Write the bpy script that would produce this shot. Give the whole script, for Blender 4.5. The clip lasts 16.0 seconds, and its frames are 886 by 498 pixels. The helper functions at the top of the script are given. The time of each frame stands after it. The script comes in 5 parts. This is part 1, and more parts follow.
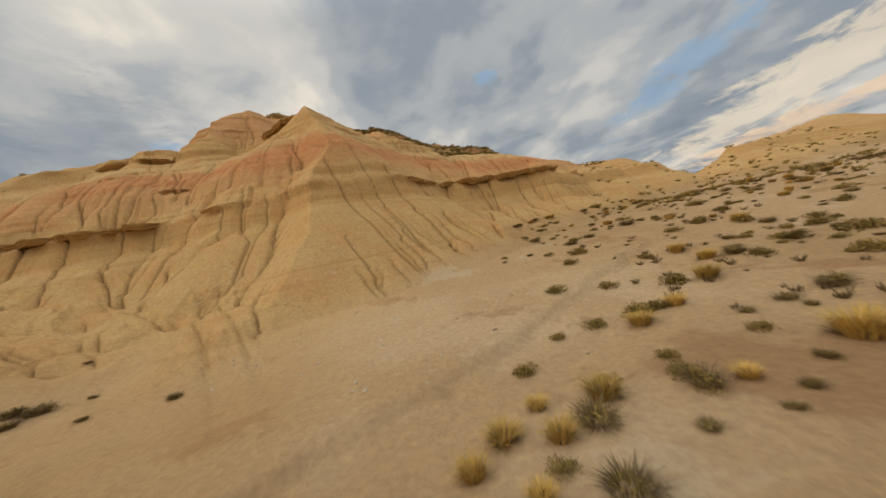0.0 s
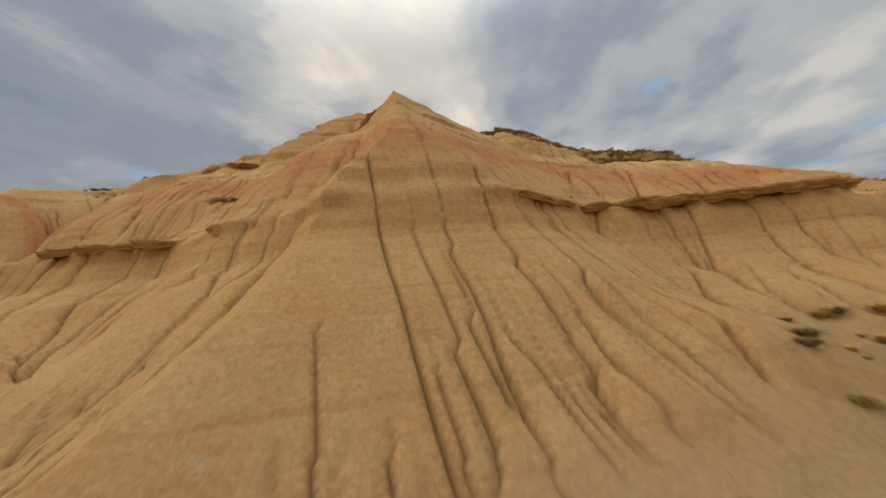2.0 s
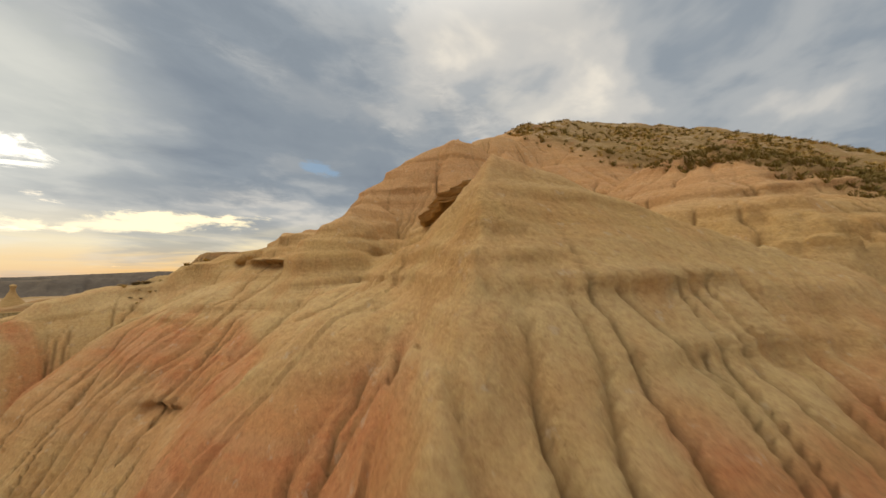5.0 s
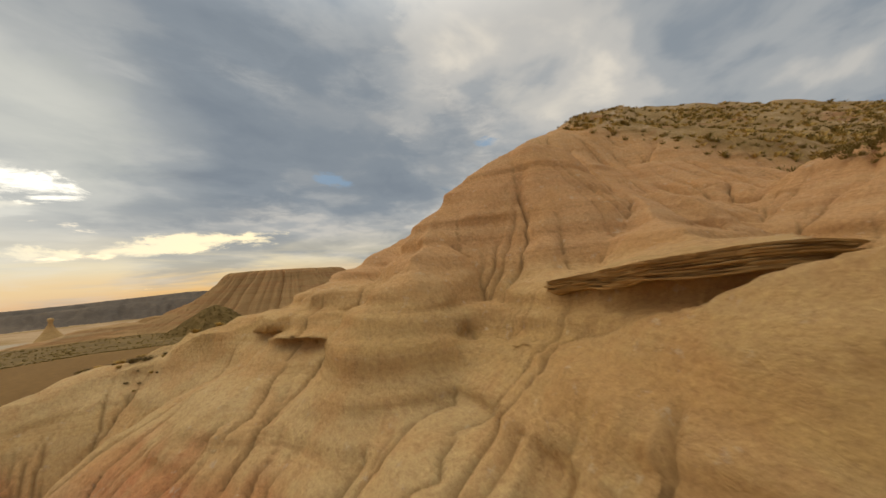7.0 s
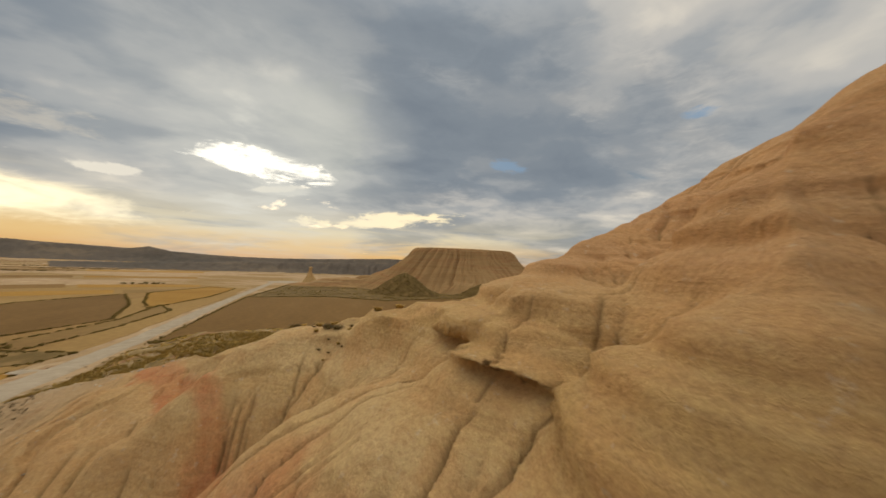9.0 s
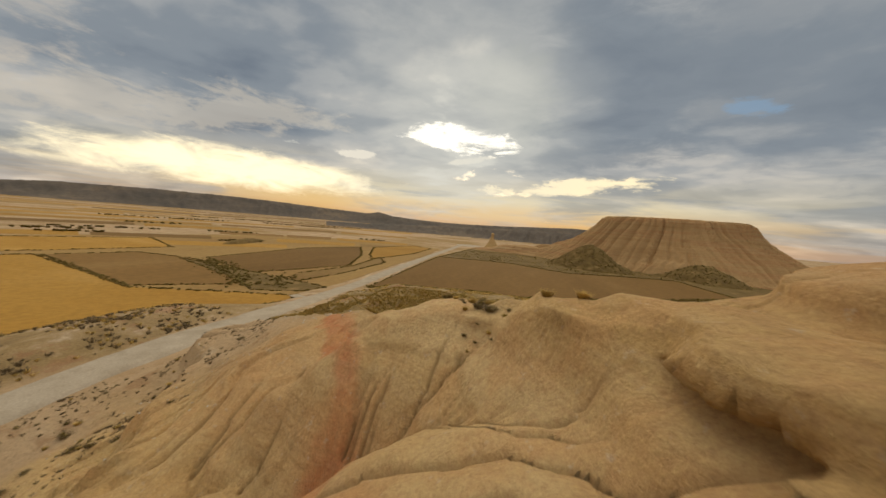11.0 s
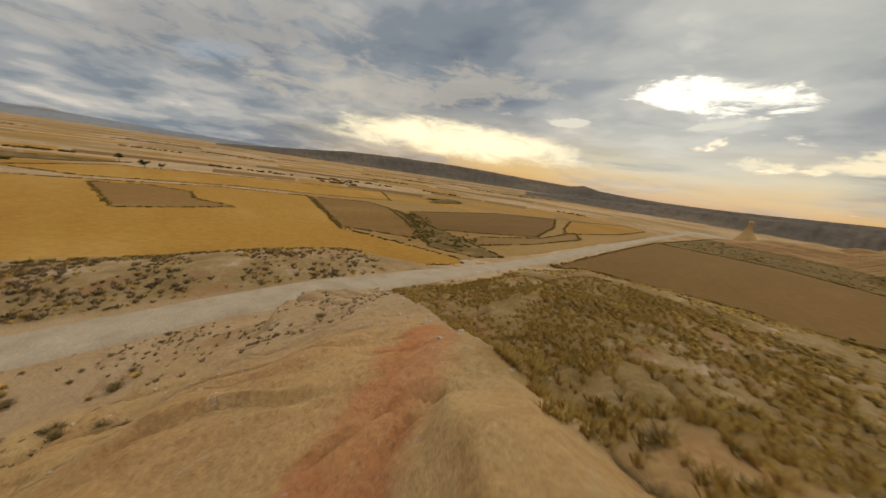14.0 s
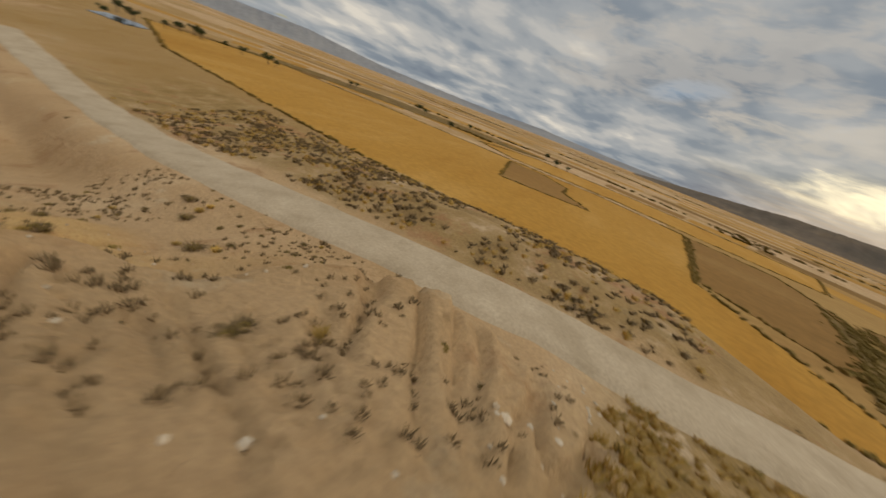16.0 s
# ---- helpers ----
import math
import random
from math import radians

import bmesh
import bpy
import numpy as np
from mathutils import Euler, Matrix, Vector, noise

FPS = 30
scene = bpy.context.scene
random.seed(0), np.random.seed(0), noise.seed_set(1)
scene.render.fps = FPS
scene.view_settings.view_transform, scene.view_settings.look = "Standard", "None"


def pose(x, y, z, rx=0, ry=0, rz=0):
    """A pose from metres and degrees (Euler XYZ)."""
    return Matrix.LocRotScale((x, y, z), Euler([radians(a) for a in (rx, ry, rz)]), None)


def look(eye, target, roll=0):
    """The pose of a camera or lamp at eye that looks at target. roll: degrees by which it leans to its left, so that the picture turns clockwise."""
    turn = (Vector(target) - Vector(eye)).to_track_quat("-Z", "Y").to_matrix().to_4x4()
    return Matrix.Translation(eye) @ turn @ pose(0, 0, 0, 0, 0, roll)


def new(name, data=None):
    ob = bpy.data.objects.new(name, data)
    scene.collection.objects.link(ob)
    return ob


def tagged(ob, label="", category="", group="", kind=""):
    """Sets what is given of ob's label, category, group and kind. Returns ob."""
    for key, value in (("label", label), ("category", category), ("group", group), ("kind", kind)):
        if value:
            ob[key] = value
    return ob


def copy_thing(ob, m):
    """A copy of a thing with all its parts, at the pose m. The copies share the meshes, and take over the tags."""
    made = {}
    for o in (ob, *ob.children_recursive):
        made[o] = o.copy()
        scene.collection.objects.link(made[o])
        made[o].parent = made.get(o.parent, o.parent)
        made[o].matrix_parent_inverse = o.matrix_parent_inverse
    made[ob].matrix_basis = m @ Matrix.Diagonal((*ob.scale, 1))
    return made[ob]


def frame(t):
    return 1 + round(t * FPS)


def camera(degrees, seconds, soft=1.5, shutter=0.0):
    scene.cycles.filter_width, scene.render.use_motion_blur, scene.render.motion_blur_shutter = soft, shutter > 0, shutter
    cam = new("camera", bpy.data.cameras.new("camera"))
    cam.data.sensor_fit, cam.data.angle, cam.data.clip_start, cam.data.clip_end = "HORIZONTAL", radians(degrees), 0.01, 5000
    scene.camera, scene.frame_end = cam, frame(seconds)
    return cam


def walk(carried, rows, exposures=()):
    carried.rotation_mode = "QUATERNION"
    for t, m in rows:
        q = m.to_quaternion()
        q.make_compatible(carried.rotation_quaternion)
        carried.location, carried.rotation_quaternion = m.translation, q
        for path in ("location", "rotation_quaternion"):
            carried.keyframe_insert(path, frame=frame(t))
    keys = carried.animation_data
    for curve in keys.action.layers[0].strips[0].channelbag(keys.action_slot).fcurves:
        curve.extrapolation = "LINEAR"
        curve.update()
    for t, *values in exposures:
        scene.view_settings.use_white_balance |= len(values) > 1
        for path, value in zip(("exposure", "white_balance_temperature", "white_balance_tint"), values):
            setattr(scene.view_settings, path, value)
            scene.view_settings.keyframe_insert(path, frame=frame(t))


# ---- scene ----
cam = camera(107.5, 16.0, soft=1.5, shutter=0.3)
PATH = [
    (0, (3.813, 3.231, 21.398), (3.767, 5.23, 21.436), -13.0),
    (0.5, (4.549, 8.591, 21.344), (4.366, 10.581, 21.42), -11.3),
    (1, (5.528, 15.984, 21.965), (5.122, 17.937, 22.11), -8.9),
    (1.5, (5.779, 23.54, 23.927), (5.143, 25.424, 24.146), -6.4),
    (2, (4.511, 30.277, 27.666), (3.702, 32.088, 27.921), -4.7),
    (2.5, (3.24, 36.117, 31.105), (2.281, 37.852, 31.366), -3.5),
    (3, (1.456, 42.073, 35.688), (0.332, 43.71, 35.93), -1.9),
    (3.5, (-0.824, 46.807, 40.03), (-2.077, 48.35, 40.255), -1.0),
    (4, (-3.573, 50.794, 44.243), (-4.926, 52.252, 44.449), 0.0),
    (4.2, (-4.456, 51.967, 46.094), (-5.837, 53.402, 46.28), 0.3),
    (6.3, (-17.26, 57.99, 56.02), (-24.54, 64.79, 56.92), -3.35),
    (6.5, (-18.74, 58.34, 56.58), (-26.04, 65.11, 57.49), -3.79),
    (7.0, (-22.06, 58.65, 57.82), (-29.46, 65.32, 58.72), -4.97),
    (7.5, (-25.56, 58.98, 58.14), (-33.26, 65.30, 59.07), -5.17),
    (8.0, (-29.16, 59.37, 58.26), (-37.46, 64.85, 59.24), -3.40),
    (8.5, (-32.20, 60.13, 58.25), (-41.29, 64.20, 59.17), -0.14),
    (9.0, (-35.43, 61.06, 58.86), (-45.15, 63.31, 59.45), 2.55),
    (9.5, (-38.56, 61.75, 59.29), (-48.54, 62.43, 59.45), 3.25),
    (10.0, (-42.02, 62.21, 59.00), (-51.99, 61.39, 58.78), 3.91),
    (10.2, (-43.20, 62.20, 58.78), (-53.11, 60.88, 58.44), 4.14),
    (12.3, (-58.33, 61.66, 57.51), (-67.01, 56.86, 56.25), 4.82),
    (12.5, (-60.34, 60.34, 57.24), (-68.91, 55.37, 55.91), 4.44),
    (13.0, (-65.83, 56.69, 56.48), (-73.98, 51.11, 54.90), 4.30),
    (13.5, (-71.14, 52.68, 55.28), (-78.59, 46.28, 53.41), 5.73),
    (14.0, (-77.05, 48.08, 53.38), (-83.25, 40.57, 51.13), 8.55),
    (14.5, (-82.62, 43.10, 51.55), (-87.18, 34.61, 48.86), 11.39),
    (15.0, (-88.29, 36.64, 49.39), (-90.64, 27.45, 46.23), 13.91),
    (15.5, (-92.81, 29.49, 47.40), (-92.72, 20.17, 43.78), 16.74),
    (16.0, (-95.86, 20.91, 45.11), (-92.79, 12.29, 41.07), 21.33),
]
walk(cam, [(t, look(eye, target, roll)) for t, eye, target, roll in PATH],
     [(0.0, 0.0, 7050, 10), (4.2, 0.05, 7050, 10), (6.5, -0.10, 7050, 10), (8.0, -0.20, 7050, 10), (10.0, -0.24, 7050, 10), (12.5, -0.20, 7050, 10), (14.0, -0.30, 7050, 10), (16.0, -0.24, 7050, 10)])

# ---------------------------------------------------------------- world and sun


def heading(azimuth, elevation):
    """The direction so many degrees left of north and above the horizon."""
    a, e = radians(azimuth), radians(elevation)
    return Vector((-math.sin(a) * math.cos(e), math.cos(a) * math.cos(e), math.sin(e)))


SUN_DIR = heading(107.0, 14.8)


def node(tree, kind, x=0, **values):
    n = tree.nodes.new(kind)
    for key, value in values.items():
        if key in n.inputs:
            n.inputs[key].default_value = value
    return n


def math_node(tree, op, a, b=None, c=None, clamp=False):
    n = tree.nodes.new("ShaderNodeMath")
    n.operation, n.use_clamp = op, clamp
    for i, v in enumerate((a, b, c)):
        if v is None:
            continue
        if isinstance(v, (int, float)):
            n.inputs[i].default_value = v
        else:
            tree.links.new(v, n.inputs[i])
    return n.outputs[0]


def mix_node(tree, fac, a, b, blend="MIX"):
    n = tree.nodes.new("ShaderNodeMix")
    n.data_type, n.blend_type = "RGBA", blend
    for i, v in ((0, fac), (6, a), (7, b)):
        if isinstance(v, (int, float)):
            n.inputs[i].default_value = v
        elif isinstance(v, tuple):
            n.inputs[i].default_value = (*v, 1.0)
        else:
            tree.links.new(v, n.inputs[i])
    return n.outputs[2]


def ramp_node(tree, fac, stops, smooth=True):
    n = tree.nodes.new("ShaderNodeValToRGB")
    n.color_ramp.interpolation = "EASE" if smooth else "LINEAR"
    els = n.color_ramp.elements
    while len(els) < len(stops):
        els.new(0.5)
    for e, (p, c) in zip(els, stops):
        e.position = p
        e.color = (*c, 1.0) if isinstance(c, tuple) else (c, c, c, 1.0)
    tree.links.new(fac, n.inputs[0])
    return n.outputs[0]


def noise_node(tree, vec, scale, detail=4.0, rough=0.55, dist=0.0, dims="3D"):
    n = tree.nodes.new("ShaderNodeTexNoise")
    n.noise_dimensions = dims
    n.inputs["Scale"].default_value, n.inputs["Detail"].default_value = scale, detail
    n.inputs["Roughness"].default_value, n.inputs["Distortion"].default_value = rough, dist
    if vec is not None:
        tree.links.new(vec, n.inputs["Vector"])
    return n.outputs["Fac"]


def dot_with(tree, vec, direction):
    n = tree.nodes.new("ShaderNodeVectorMath")
    n.operation = "DOT_PRODUCT"
    tree.links.new(vec, n.inputs[0])
    n.inputs[1].default_value = direction
    return n.outputs["Value"]


def build_world():
    world = bpy.data.worlds.new("sky")
    scene.world = world
    world.use_nodes = True
    tree = world.node_tree
    tree.nodes.clear()
    out = tree.nodes.new("ShaderNodeOutputWorld")
    bg = tree.nodes.new("ShaderNodeBackground")
    tree.links.new(bg.outputs[0], out.inputs[0])
    coord = tree.nodes.new("ShaderNodeTexCoord").outputs["Generated"]
    sky = tree.nodes.new("ShaderNodeTexSky")
    sky.sky_type, sky.sun_disc = "NISHITA", False
    sky.sun_elevation = math.asin(SUN_DIR.z)
    sky.sun_rotation = math.atan2(SUN_DIR.x, SUN_DIR.y)
    blue = tree.nodes.new("ShaderNodeVectorMath")
    blue.operation = "SCALE"
    tree.links.new(sky.outputs[0], blue.inputs[0])
    blue.inputs["Scale"].default_value = 0.10
    sep = tree.nodes.new("ShaderNodeSeparateXYZ")
    tree.links.new(coord, sep.inputs[0])
    x, y, z = sep.outputs
    # cloud deck: directions laid onto a level sheet overhead
    zc = math_node(tree, "ADD", math_node(tree, "MAXIMUM", z, 0.0), 0.16)
    comb = tree.nodes.new("ShaderNodeCombineXYZ")
    tree.links.new(math_node(tree, "DIVIDE", x, zc), comb.inputs[0])
    tree.links.new(math_node(tree, "DIVIDE", y, zc), comb.inputs[1])
    deck = comb.outputs[0]
    rot = tree.nodes.new("ShaderNodeMapping")
    rot.inputs["Rotation"].default_value = (0, 0, radians(32))
    rot.inputs["Scale"].default_value = (1.0, 0.78, 1.0)
    tree.links.new(deck, rot.inputs[0])
    deck = rot.outputs[0]
    big = noise_node(tree, deck, 0.85, 4.0, 0.5, 0.3)
    fine = noise_node(tree, deck, 2.6, 5.0, 0.52, 0.25)
    shade = math_node(tree, "ADD", math_node(tree, "MULTIPLY", big, 0.64), math_node(tree, "MULTIPLY", fine, 0.36))
    grey = ramp_node(tree, shade, [(0.32, (0.18, 0.228, 0.30)), (0.44, (0.265, 0.318, 0.385)),
                                   (0.51, (0.39, 0.43, 0.475)), (0.58, (0.56, 0.57, 0.575)), (0.66, (0.80, 0.77, 0.71))])
    gap = ramp_node(tree, noise_node(tree, deck, 1.15, 6.0, 0.58, 0.4), [(0.655, 0.0), (0.70, 1.0)])
    colour = mix_node(tree, math_node(tree, "MULTIPLY", gap, 0.8), grey, blue.outputs[0])
    # low warm light along the horizon below the sun
    def blot(azimuth, elevation, wide, tall, lean=0.0, ragged=0.9, soft=0.2):
        """1 inside an oval break in the cloud, falling to 0 at its ragged edge."""
        c = heading(azimuth, elevation)
        side = Vector((-c.y, c.x, 0)).normalized()
        up = c.cross(side) if c.cross(side).z > 0 else side.cross(c)
        ca, sa = math.cos(radians(lean)), math.sin(radians(lean))
        u, v = side * ca + up * sa, up * ca - side * sa
        du = math_node(tree, "DIVIDE", dot_with(tree, coord, u), math.sin(radians(wide)))
        dv = math_node(tree, "DIVIDE", dot_with(tree, coord, v), math.sin(radians(tall)))
        r2 = math_node(tree, "ADD", math_node(tree, "MULTIPLY", du, du), math_node(tree, "MULTIPLY", dv, dv))
        r2 = math_node(tree, "ADD", r2, math_node(tree, "MULTIPLY", math_node(tree, "SUBTRACT", shred, 0.5), ragged * 4.0))
        front = math_node(tree, "GREATER_THAN", dot_with(tree, coord, c), 0.3)
        return math_node(tree, "MULTIPLY", ramp_node(tree, r2, [(0.45 - soft, 1.0), (0.95, 0.0)]), front)

    shred_map = tree.nodes.new("ShaderNodeMapping")
    shred_map.inputs["Scale"].default_value = (9.0, 9.0, 27.0)
    tree.links.new(coord, shred_map.inputs[0])
    shred = noise_node(tree, shred_map.outputs[0], 1.0, 8.0, 0.66, 0.4)
    az = dot_with(tree, coord, Vector((SUN_DIR.x, SUN_DIR.y, 0)).normalized())
    toward = ramp_node(tree, az, [(0.35, 0.0), (0.72, 0.6), (0.95, 1.0)])
    low = ramp_node(tree, z, [(0.0, 1.0), (0.07, 0.95), (0.13, 0.5), (0.23, 0.0)])
    streak_map = tree.nodes.new("ShaderNodeMapping")
    streak_map.inputs["Scale"].default_value = (2.2, 2.2, 20.0)
    tree.links.new(coord, streak_map.inputs[0])
    streak = ramp_node(tree, noise_node(tree, streak_map.outputs[0], 1.0, 5.0, 0.55, 0.6), [(0.40, 0.0), (0.58, 1.0)])
    warm_amount = math_node(tree, "MULTIPLY", math_node(tree, "MULTIPLY", toward, low), math_node(tree, "ADD", 0.40, math_node(tree, "MULTIPLY", streak, 0.6)))
    warm = ramp_node(tree, z, [(0.0, (0.80, 0.45, 0.19)), (0.045, (0.95, 0.66, 0.30)), (0.09, (0.95, 0.83, 0.55)), (0.2, (0.85, 0.80, 0.70))])
    colour = mix_node(tree, warm_amount, colour, warm)
    # breaks in the cloud: open blue to the north-east, lit edges, and the bright hole before the hidden sun
    # heavier slate cloud over the west and the south
    for spot, strength in (((62, 24, 36, 15, 8, 0.7, 0.45), 0.5), ((100, 36, 30, 12, 0, 0.7, 0.45), 0.35), ((214, 26, 22, 10, 0, 0.7, 0.45), 0.35), ((84, 12.5, 16, 2.8, -6, 0.7, 0.4), 0.6)):
        colour = mix_node(tree, math_node(tree, "MULTIPLY", blot(*spot), strength), colour, (0.225, 0.275, 0.34))
    for spot in ((322, 16.5, 13, 2.6, -24, 1.2, 0.4), (347.7, 26.2, 2.2, 1.2, 0, 1.2, 0.4), (176.5, 11.2, 5.5, 1.6, -12, 1.2, 0.4), (66, 17.5, 3.0, 1.4, 10, 1.2, 0.4), (38, 22.5, 2.5, 1.0, 0, 1.2, 0.4)):
        colour = mix_node(tree, math_node(tree, "MULTIPLY", blot(*spot), 0.75), colour, (0.255, 0.40, 0.59))
    for spot, strength, tone in (((311, 10.5, 17, 3.6, -18, 1.3, 0.45), 0.7, (0.82, 0.73, 0.60)), ((312, 6.0, 11, 1.5, -8, 1.2, 0.4), 0.6, (0.85, 0.62, 0.42)),
                                 ((98, 21, 11, 8.5, 40, 0.4, 0.45), 0.42, (0.56, 0.60, 0.57)), ((150, 12, 26, 3.5, -10, 1.3, 0.45), 0.55, (0.66, 0.62, 0.55)), ((176, 15, 22, 7, -8, 1.2, 0.45), 0.5, (0.60, 0.57, 0.53)), ((104, 11.3, 4.5, 0.6, -12, 1.0, 0.3), 0.9, (1.15, 1.08, 0.9)), ((29, 27, 9, 2.6, 25), 0.35, (0.62, 0.62, 0.60)), ((50, 34, 5, 12, 10, 1.3, 0.45), 0.35, (0.60, 0.61, 0.61)),
                                 ((141, 5.6, 24, 3.3, 0, 0.5, 0.45), 0.97, (1.6, 1.42, 1.0)), ((88, 7.8, 14, 1.5, -5, 1.2, 0.3), 0.95, (1.3, 1.15, 0.8)), ((123, 10.4, 3.6, 0.9, 0, 1.3), 0.8, (1.05, 1.0, 0.88))):
        colour = mix_node(tree, math_node(tree, "MULTIPLY", blot(*spot), strength), colour, tone)
    near = math_node(tree, "ADD", dot_with(tree, coord, SUN_DIR), math_node(tree, "MULTIPLY", math_node(tree, "SUBTRACT", fine, 0.5), 0.05))
    halo = ramp_node(tree, near, [(0.90, 0.0), (0.968, 0.22), (0.990, 0.50), (1.0, 0.85)])
    colour = mix_node(tree, halo, colour, (0.82, 0.84, 0.80))
    colour = mix_node(tree, blot(106.5, 14.7, 9.5, 2.6, 4, 1.1, 0.35), colour, (1.7, 1.66, 1.5))
    # an overcast sky grows brighter towards the zenith
    lift = math_node(tree, "ADD", 1.0, math_node(tree, "MULTIPLY", ramp_node(tree, z, [(0.60, 0.0), (0.95, 1.0)]), ZENITH - 1.0))
    lit = tree.nodes.new("ShaderNodeVectorMath")
    lit.operation = "SCALE"
    tree.links.new(colour, lit.inputs[0])
    tree.links.new(lift, lit.inputs["Scale"])
    # the light that comes down through the deck is slightly warm
    high = mix_node(tree, ramp_node(tree, z, [(0.60, 0.0), (0.95, 1.0)]), (1.0, 1.0, 1.0), (1.04, 0.96, 0.82))
    tree.links.new(mix_node(tree, 1.0, lit.outputs[0], high, "MULTIPLY"), bg.inputs[0])
    bg.inputs[1].default_value = 1.0
    lamp = bpy.data.lights.new("sun", "SUN")
    lamp.energy, lamp.angle, lamp.color = SUN_POWER, radians(40), (1.0, 0.85, 0.63)
    sun = new("sun", lamp)
    sun.matrix_world = look(Vector((SUN_DIR.x, SUN_DIR.y, 0.55)).normalized() * 300, (0, 0, 0))


ZENITH, SUN_POWER = 3.8, 0.65
build_world()
# ---------------------------------------------------------------- lie of the land
def lattice(ix, iy, seed):
    h = (ix.astype(np.int64) * 374761393 + iy.astype(np.int64) * 668265263 + seed * 974634777) & 0xFFFFFFFF
    h = ((h ^ (h >> 13)) * 1274126177) & 0xFFFFFFFF
    return ((h ^ (h >> 16)) & 0xFFFF) / 65535.0


def value_noise(x, y, seed=0):
    fx, fy = np.floor(x), np.floor(y)
    ix, iy, u, v = fx.astype(np.int64), fy.astype(np.int64), x - fx, y - fy
    u, v = u * u * u * (u * (u * 6 - 15) + 10), v * v * v * (v * (v * 6 - 15) + 10)
    a, b = lattice(ix, iy, seed), lattice(ix + 1, iy, seed)
    c, d = lattice(ix, iy + 1, seed), lattice(ix + 1, iy + 1, seed)
    return (a + (b - a) * u) + ((c + (d - c) * u) - (a + (b - a) * u)) * v


def fbm(x, y, octaves=4, seed=0, gain=0.5):
    total, amp, norm = 0.0, 1.0, 0.0
    for i in range(octaves):
        total = total + amp * (value_noise(x, y, seed + i) - 0.5)
        norm += amp
        amp *= gain
        x, y = x * 2.03 + 17.1, y * 2.03 - 5.7
    return total / norm * 2


def step01(a, b, x):
    t = np.clip((x - a) / (b - a), 0, 1)
    return t * t * (3 - 2 * t)


def smooth_max(a, b, k):
    h = np.clip(0.5 + 0.5 * (a - b) / k, 0, 1)
    return b + (a - b) * h + k * h * (1 - h)


def ridge(x, y, crest, left, right):
    """Height of a ridge with a crest line of (x, y, z), falling off to each side by a table of (distance, drop); also run and distance."""
    best = np.full(x.shape, -1e9)
    run, off = np.zeros(x.shape), np.zeros(x.shape)
    length = 0.0
    for one, two in zip(crest[:-1], crest[1:]):
        (x0, y0, z0), (x1, y1, z1) = one[:3], two[:3]
        ex, ey = x1 - x0, y1 - y0
        size = math.hypot(ex, ey)
        t = np.clip(((x - x0) * ex + (y - y0) * ey) / size**2, 0, 1)
        px, py = x - x0 - t * ex, y - y0 - t * ey
        d = np.hypot(px, py)
        mix = 0.5 + 0.5 * np.clip((ex * py - ey * px) / size / np.maximum(d, 1e-3) * 1.6, -1, 1)
        if len(one) > 3:  # a crest that widens into a level-edged face
            wide = one[3] + (two[3] - one[3]) * t
            inside = np.minimum(d, wide)
            fall = np.maximum(d - wide, 0)
        else:
            inside, fall = 0.0, d
        drop = mix * np.interp(fall, *left) + (1 - mix) * np.interp(fall, *right) + 0.10 * inside
        z = z0 + (z1 - z0) * t - drop
        take = z > best
        best = np.where(take, z, best)
        turn = np.arctan2(py, px) - math.atan2(ey, ex)
        run = np.where(take, length + t * size + np.where((t >= 1) | (t <= 0), np.arctan2(np.sin(turn), np.cos(turn)) * 9.0, 0), run)
        off = np.where(take, d, off)
        length += size
    return best, run, off


# crest lines (x, y, height), and the fall of their sides as distances and drops
HILL = [(-58.2, 178.6, 111.0), (-62.1, 155.6, 103.0), (-54, 132, 88), (-48.3, 120.1, 80.0)]
HILL_EAST = ((0, 15, 45, 60, 80, 200), (0, 9, 27, 43, 64, 200))
CREST = [(-51.8, 131.3, 92.3), (-55.1, 120.7, 86.4), (-36.0, 100.0, 67.5), (-29.0, 84.7, 60.5), (-26.5, 81.9, 59.3)]
HILL_WEST = ((0, 10, 30, 200), (0, 6, 22, 190))
CREST_EAST = ((0, 9, 20, 30, 60, 200), (0, 4.5, 16, 29, 60, 200))
SPUR = [(-31, 62, 46), (-31, 55, 36.5), (-30.5, 50, 30.5), (-27, 41, 21), (-24, 34, 16)]
SPUR_SIDE = ((0, 6, 14, 30, 200), (0, 5.5, 14, 29, 190))
SHOULDER = [(-26.0, 78.0, 58.8), (-29.9, 78.1, 57.6), (-36.6, 81.1, 58.2), (-42.0, 78.0, 56.1), (-55.4, 74.5, 58.7), (-60.0, 70.1, 56.0)]
WALL = ((0, 3.4, 4.1, 6.4, 14, 21, 27, 37, 52, 200), (0, 0.8, 2.4, 4.4, 8.4, 15, 24.5, 36, 50, 190))
REAR = ((0, 5, 12, 25, 200), (0, 1.5, 9, 30, 200))
MID = [(-49.0, 108.0, 77.5), (-43.2, 93.5, 74.7), (-47.8, 81.6, 66.0), (-43.8, 73.4, 59.7)]
MID_SIDE = ((0, 4, 8, 12, 30, 200), (0, 3.2, 9.0, 13.5, 32, 190))
LEFT = [(-63.4, 70.0, 56.0), (-75.6, 60.3, 53.0), (-78.3, 53.7, 52.1), (-90.0, 37.0, 43.7)]
LEFT_SOUTH = ((0, 2.6, 3.2, 6, 9.5, 18, 28, 40, 200), (0, 0.8, 2.2, 5.2, 10.8, 18.4, 24.5, 30, 95))
LEFT_WEST = ((0, 10, 30, 100, 150, 200), (0, 4.5, 11.5, 19, 30, 48))
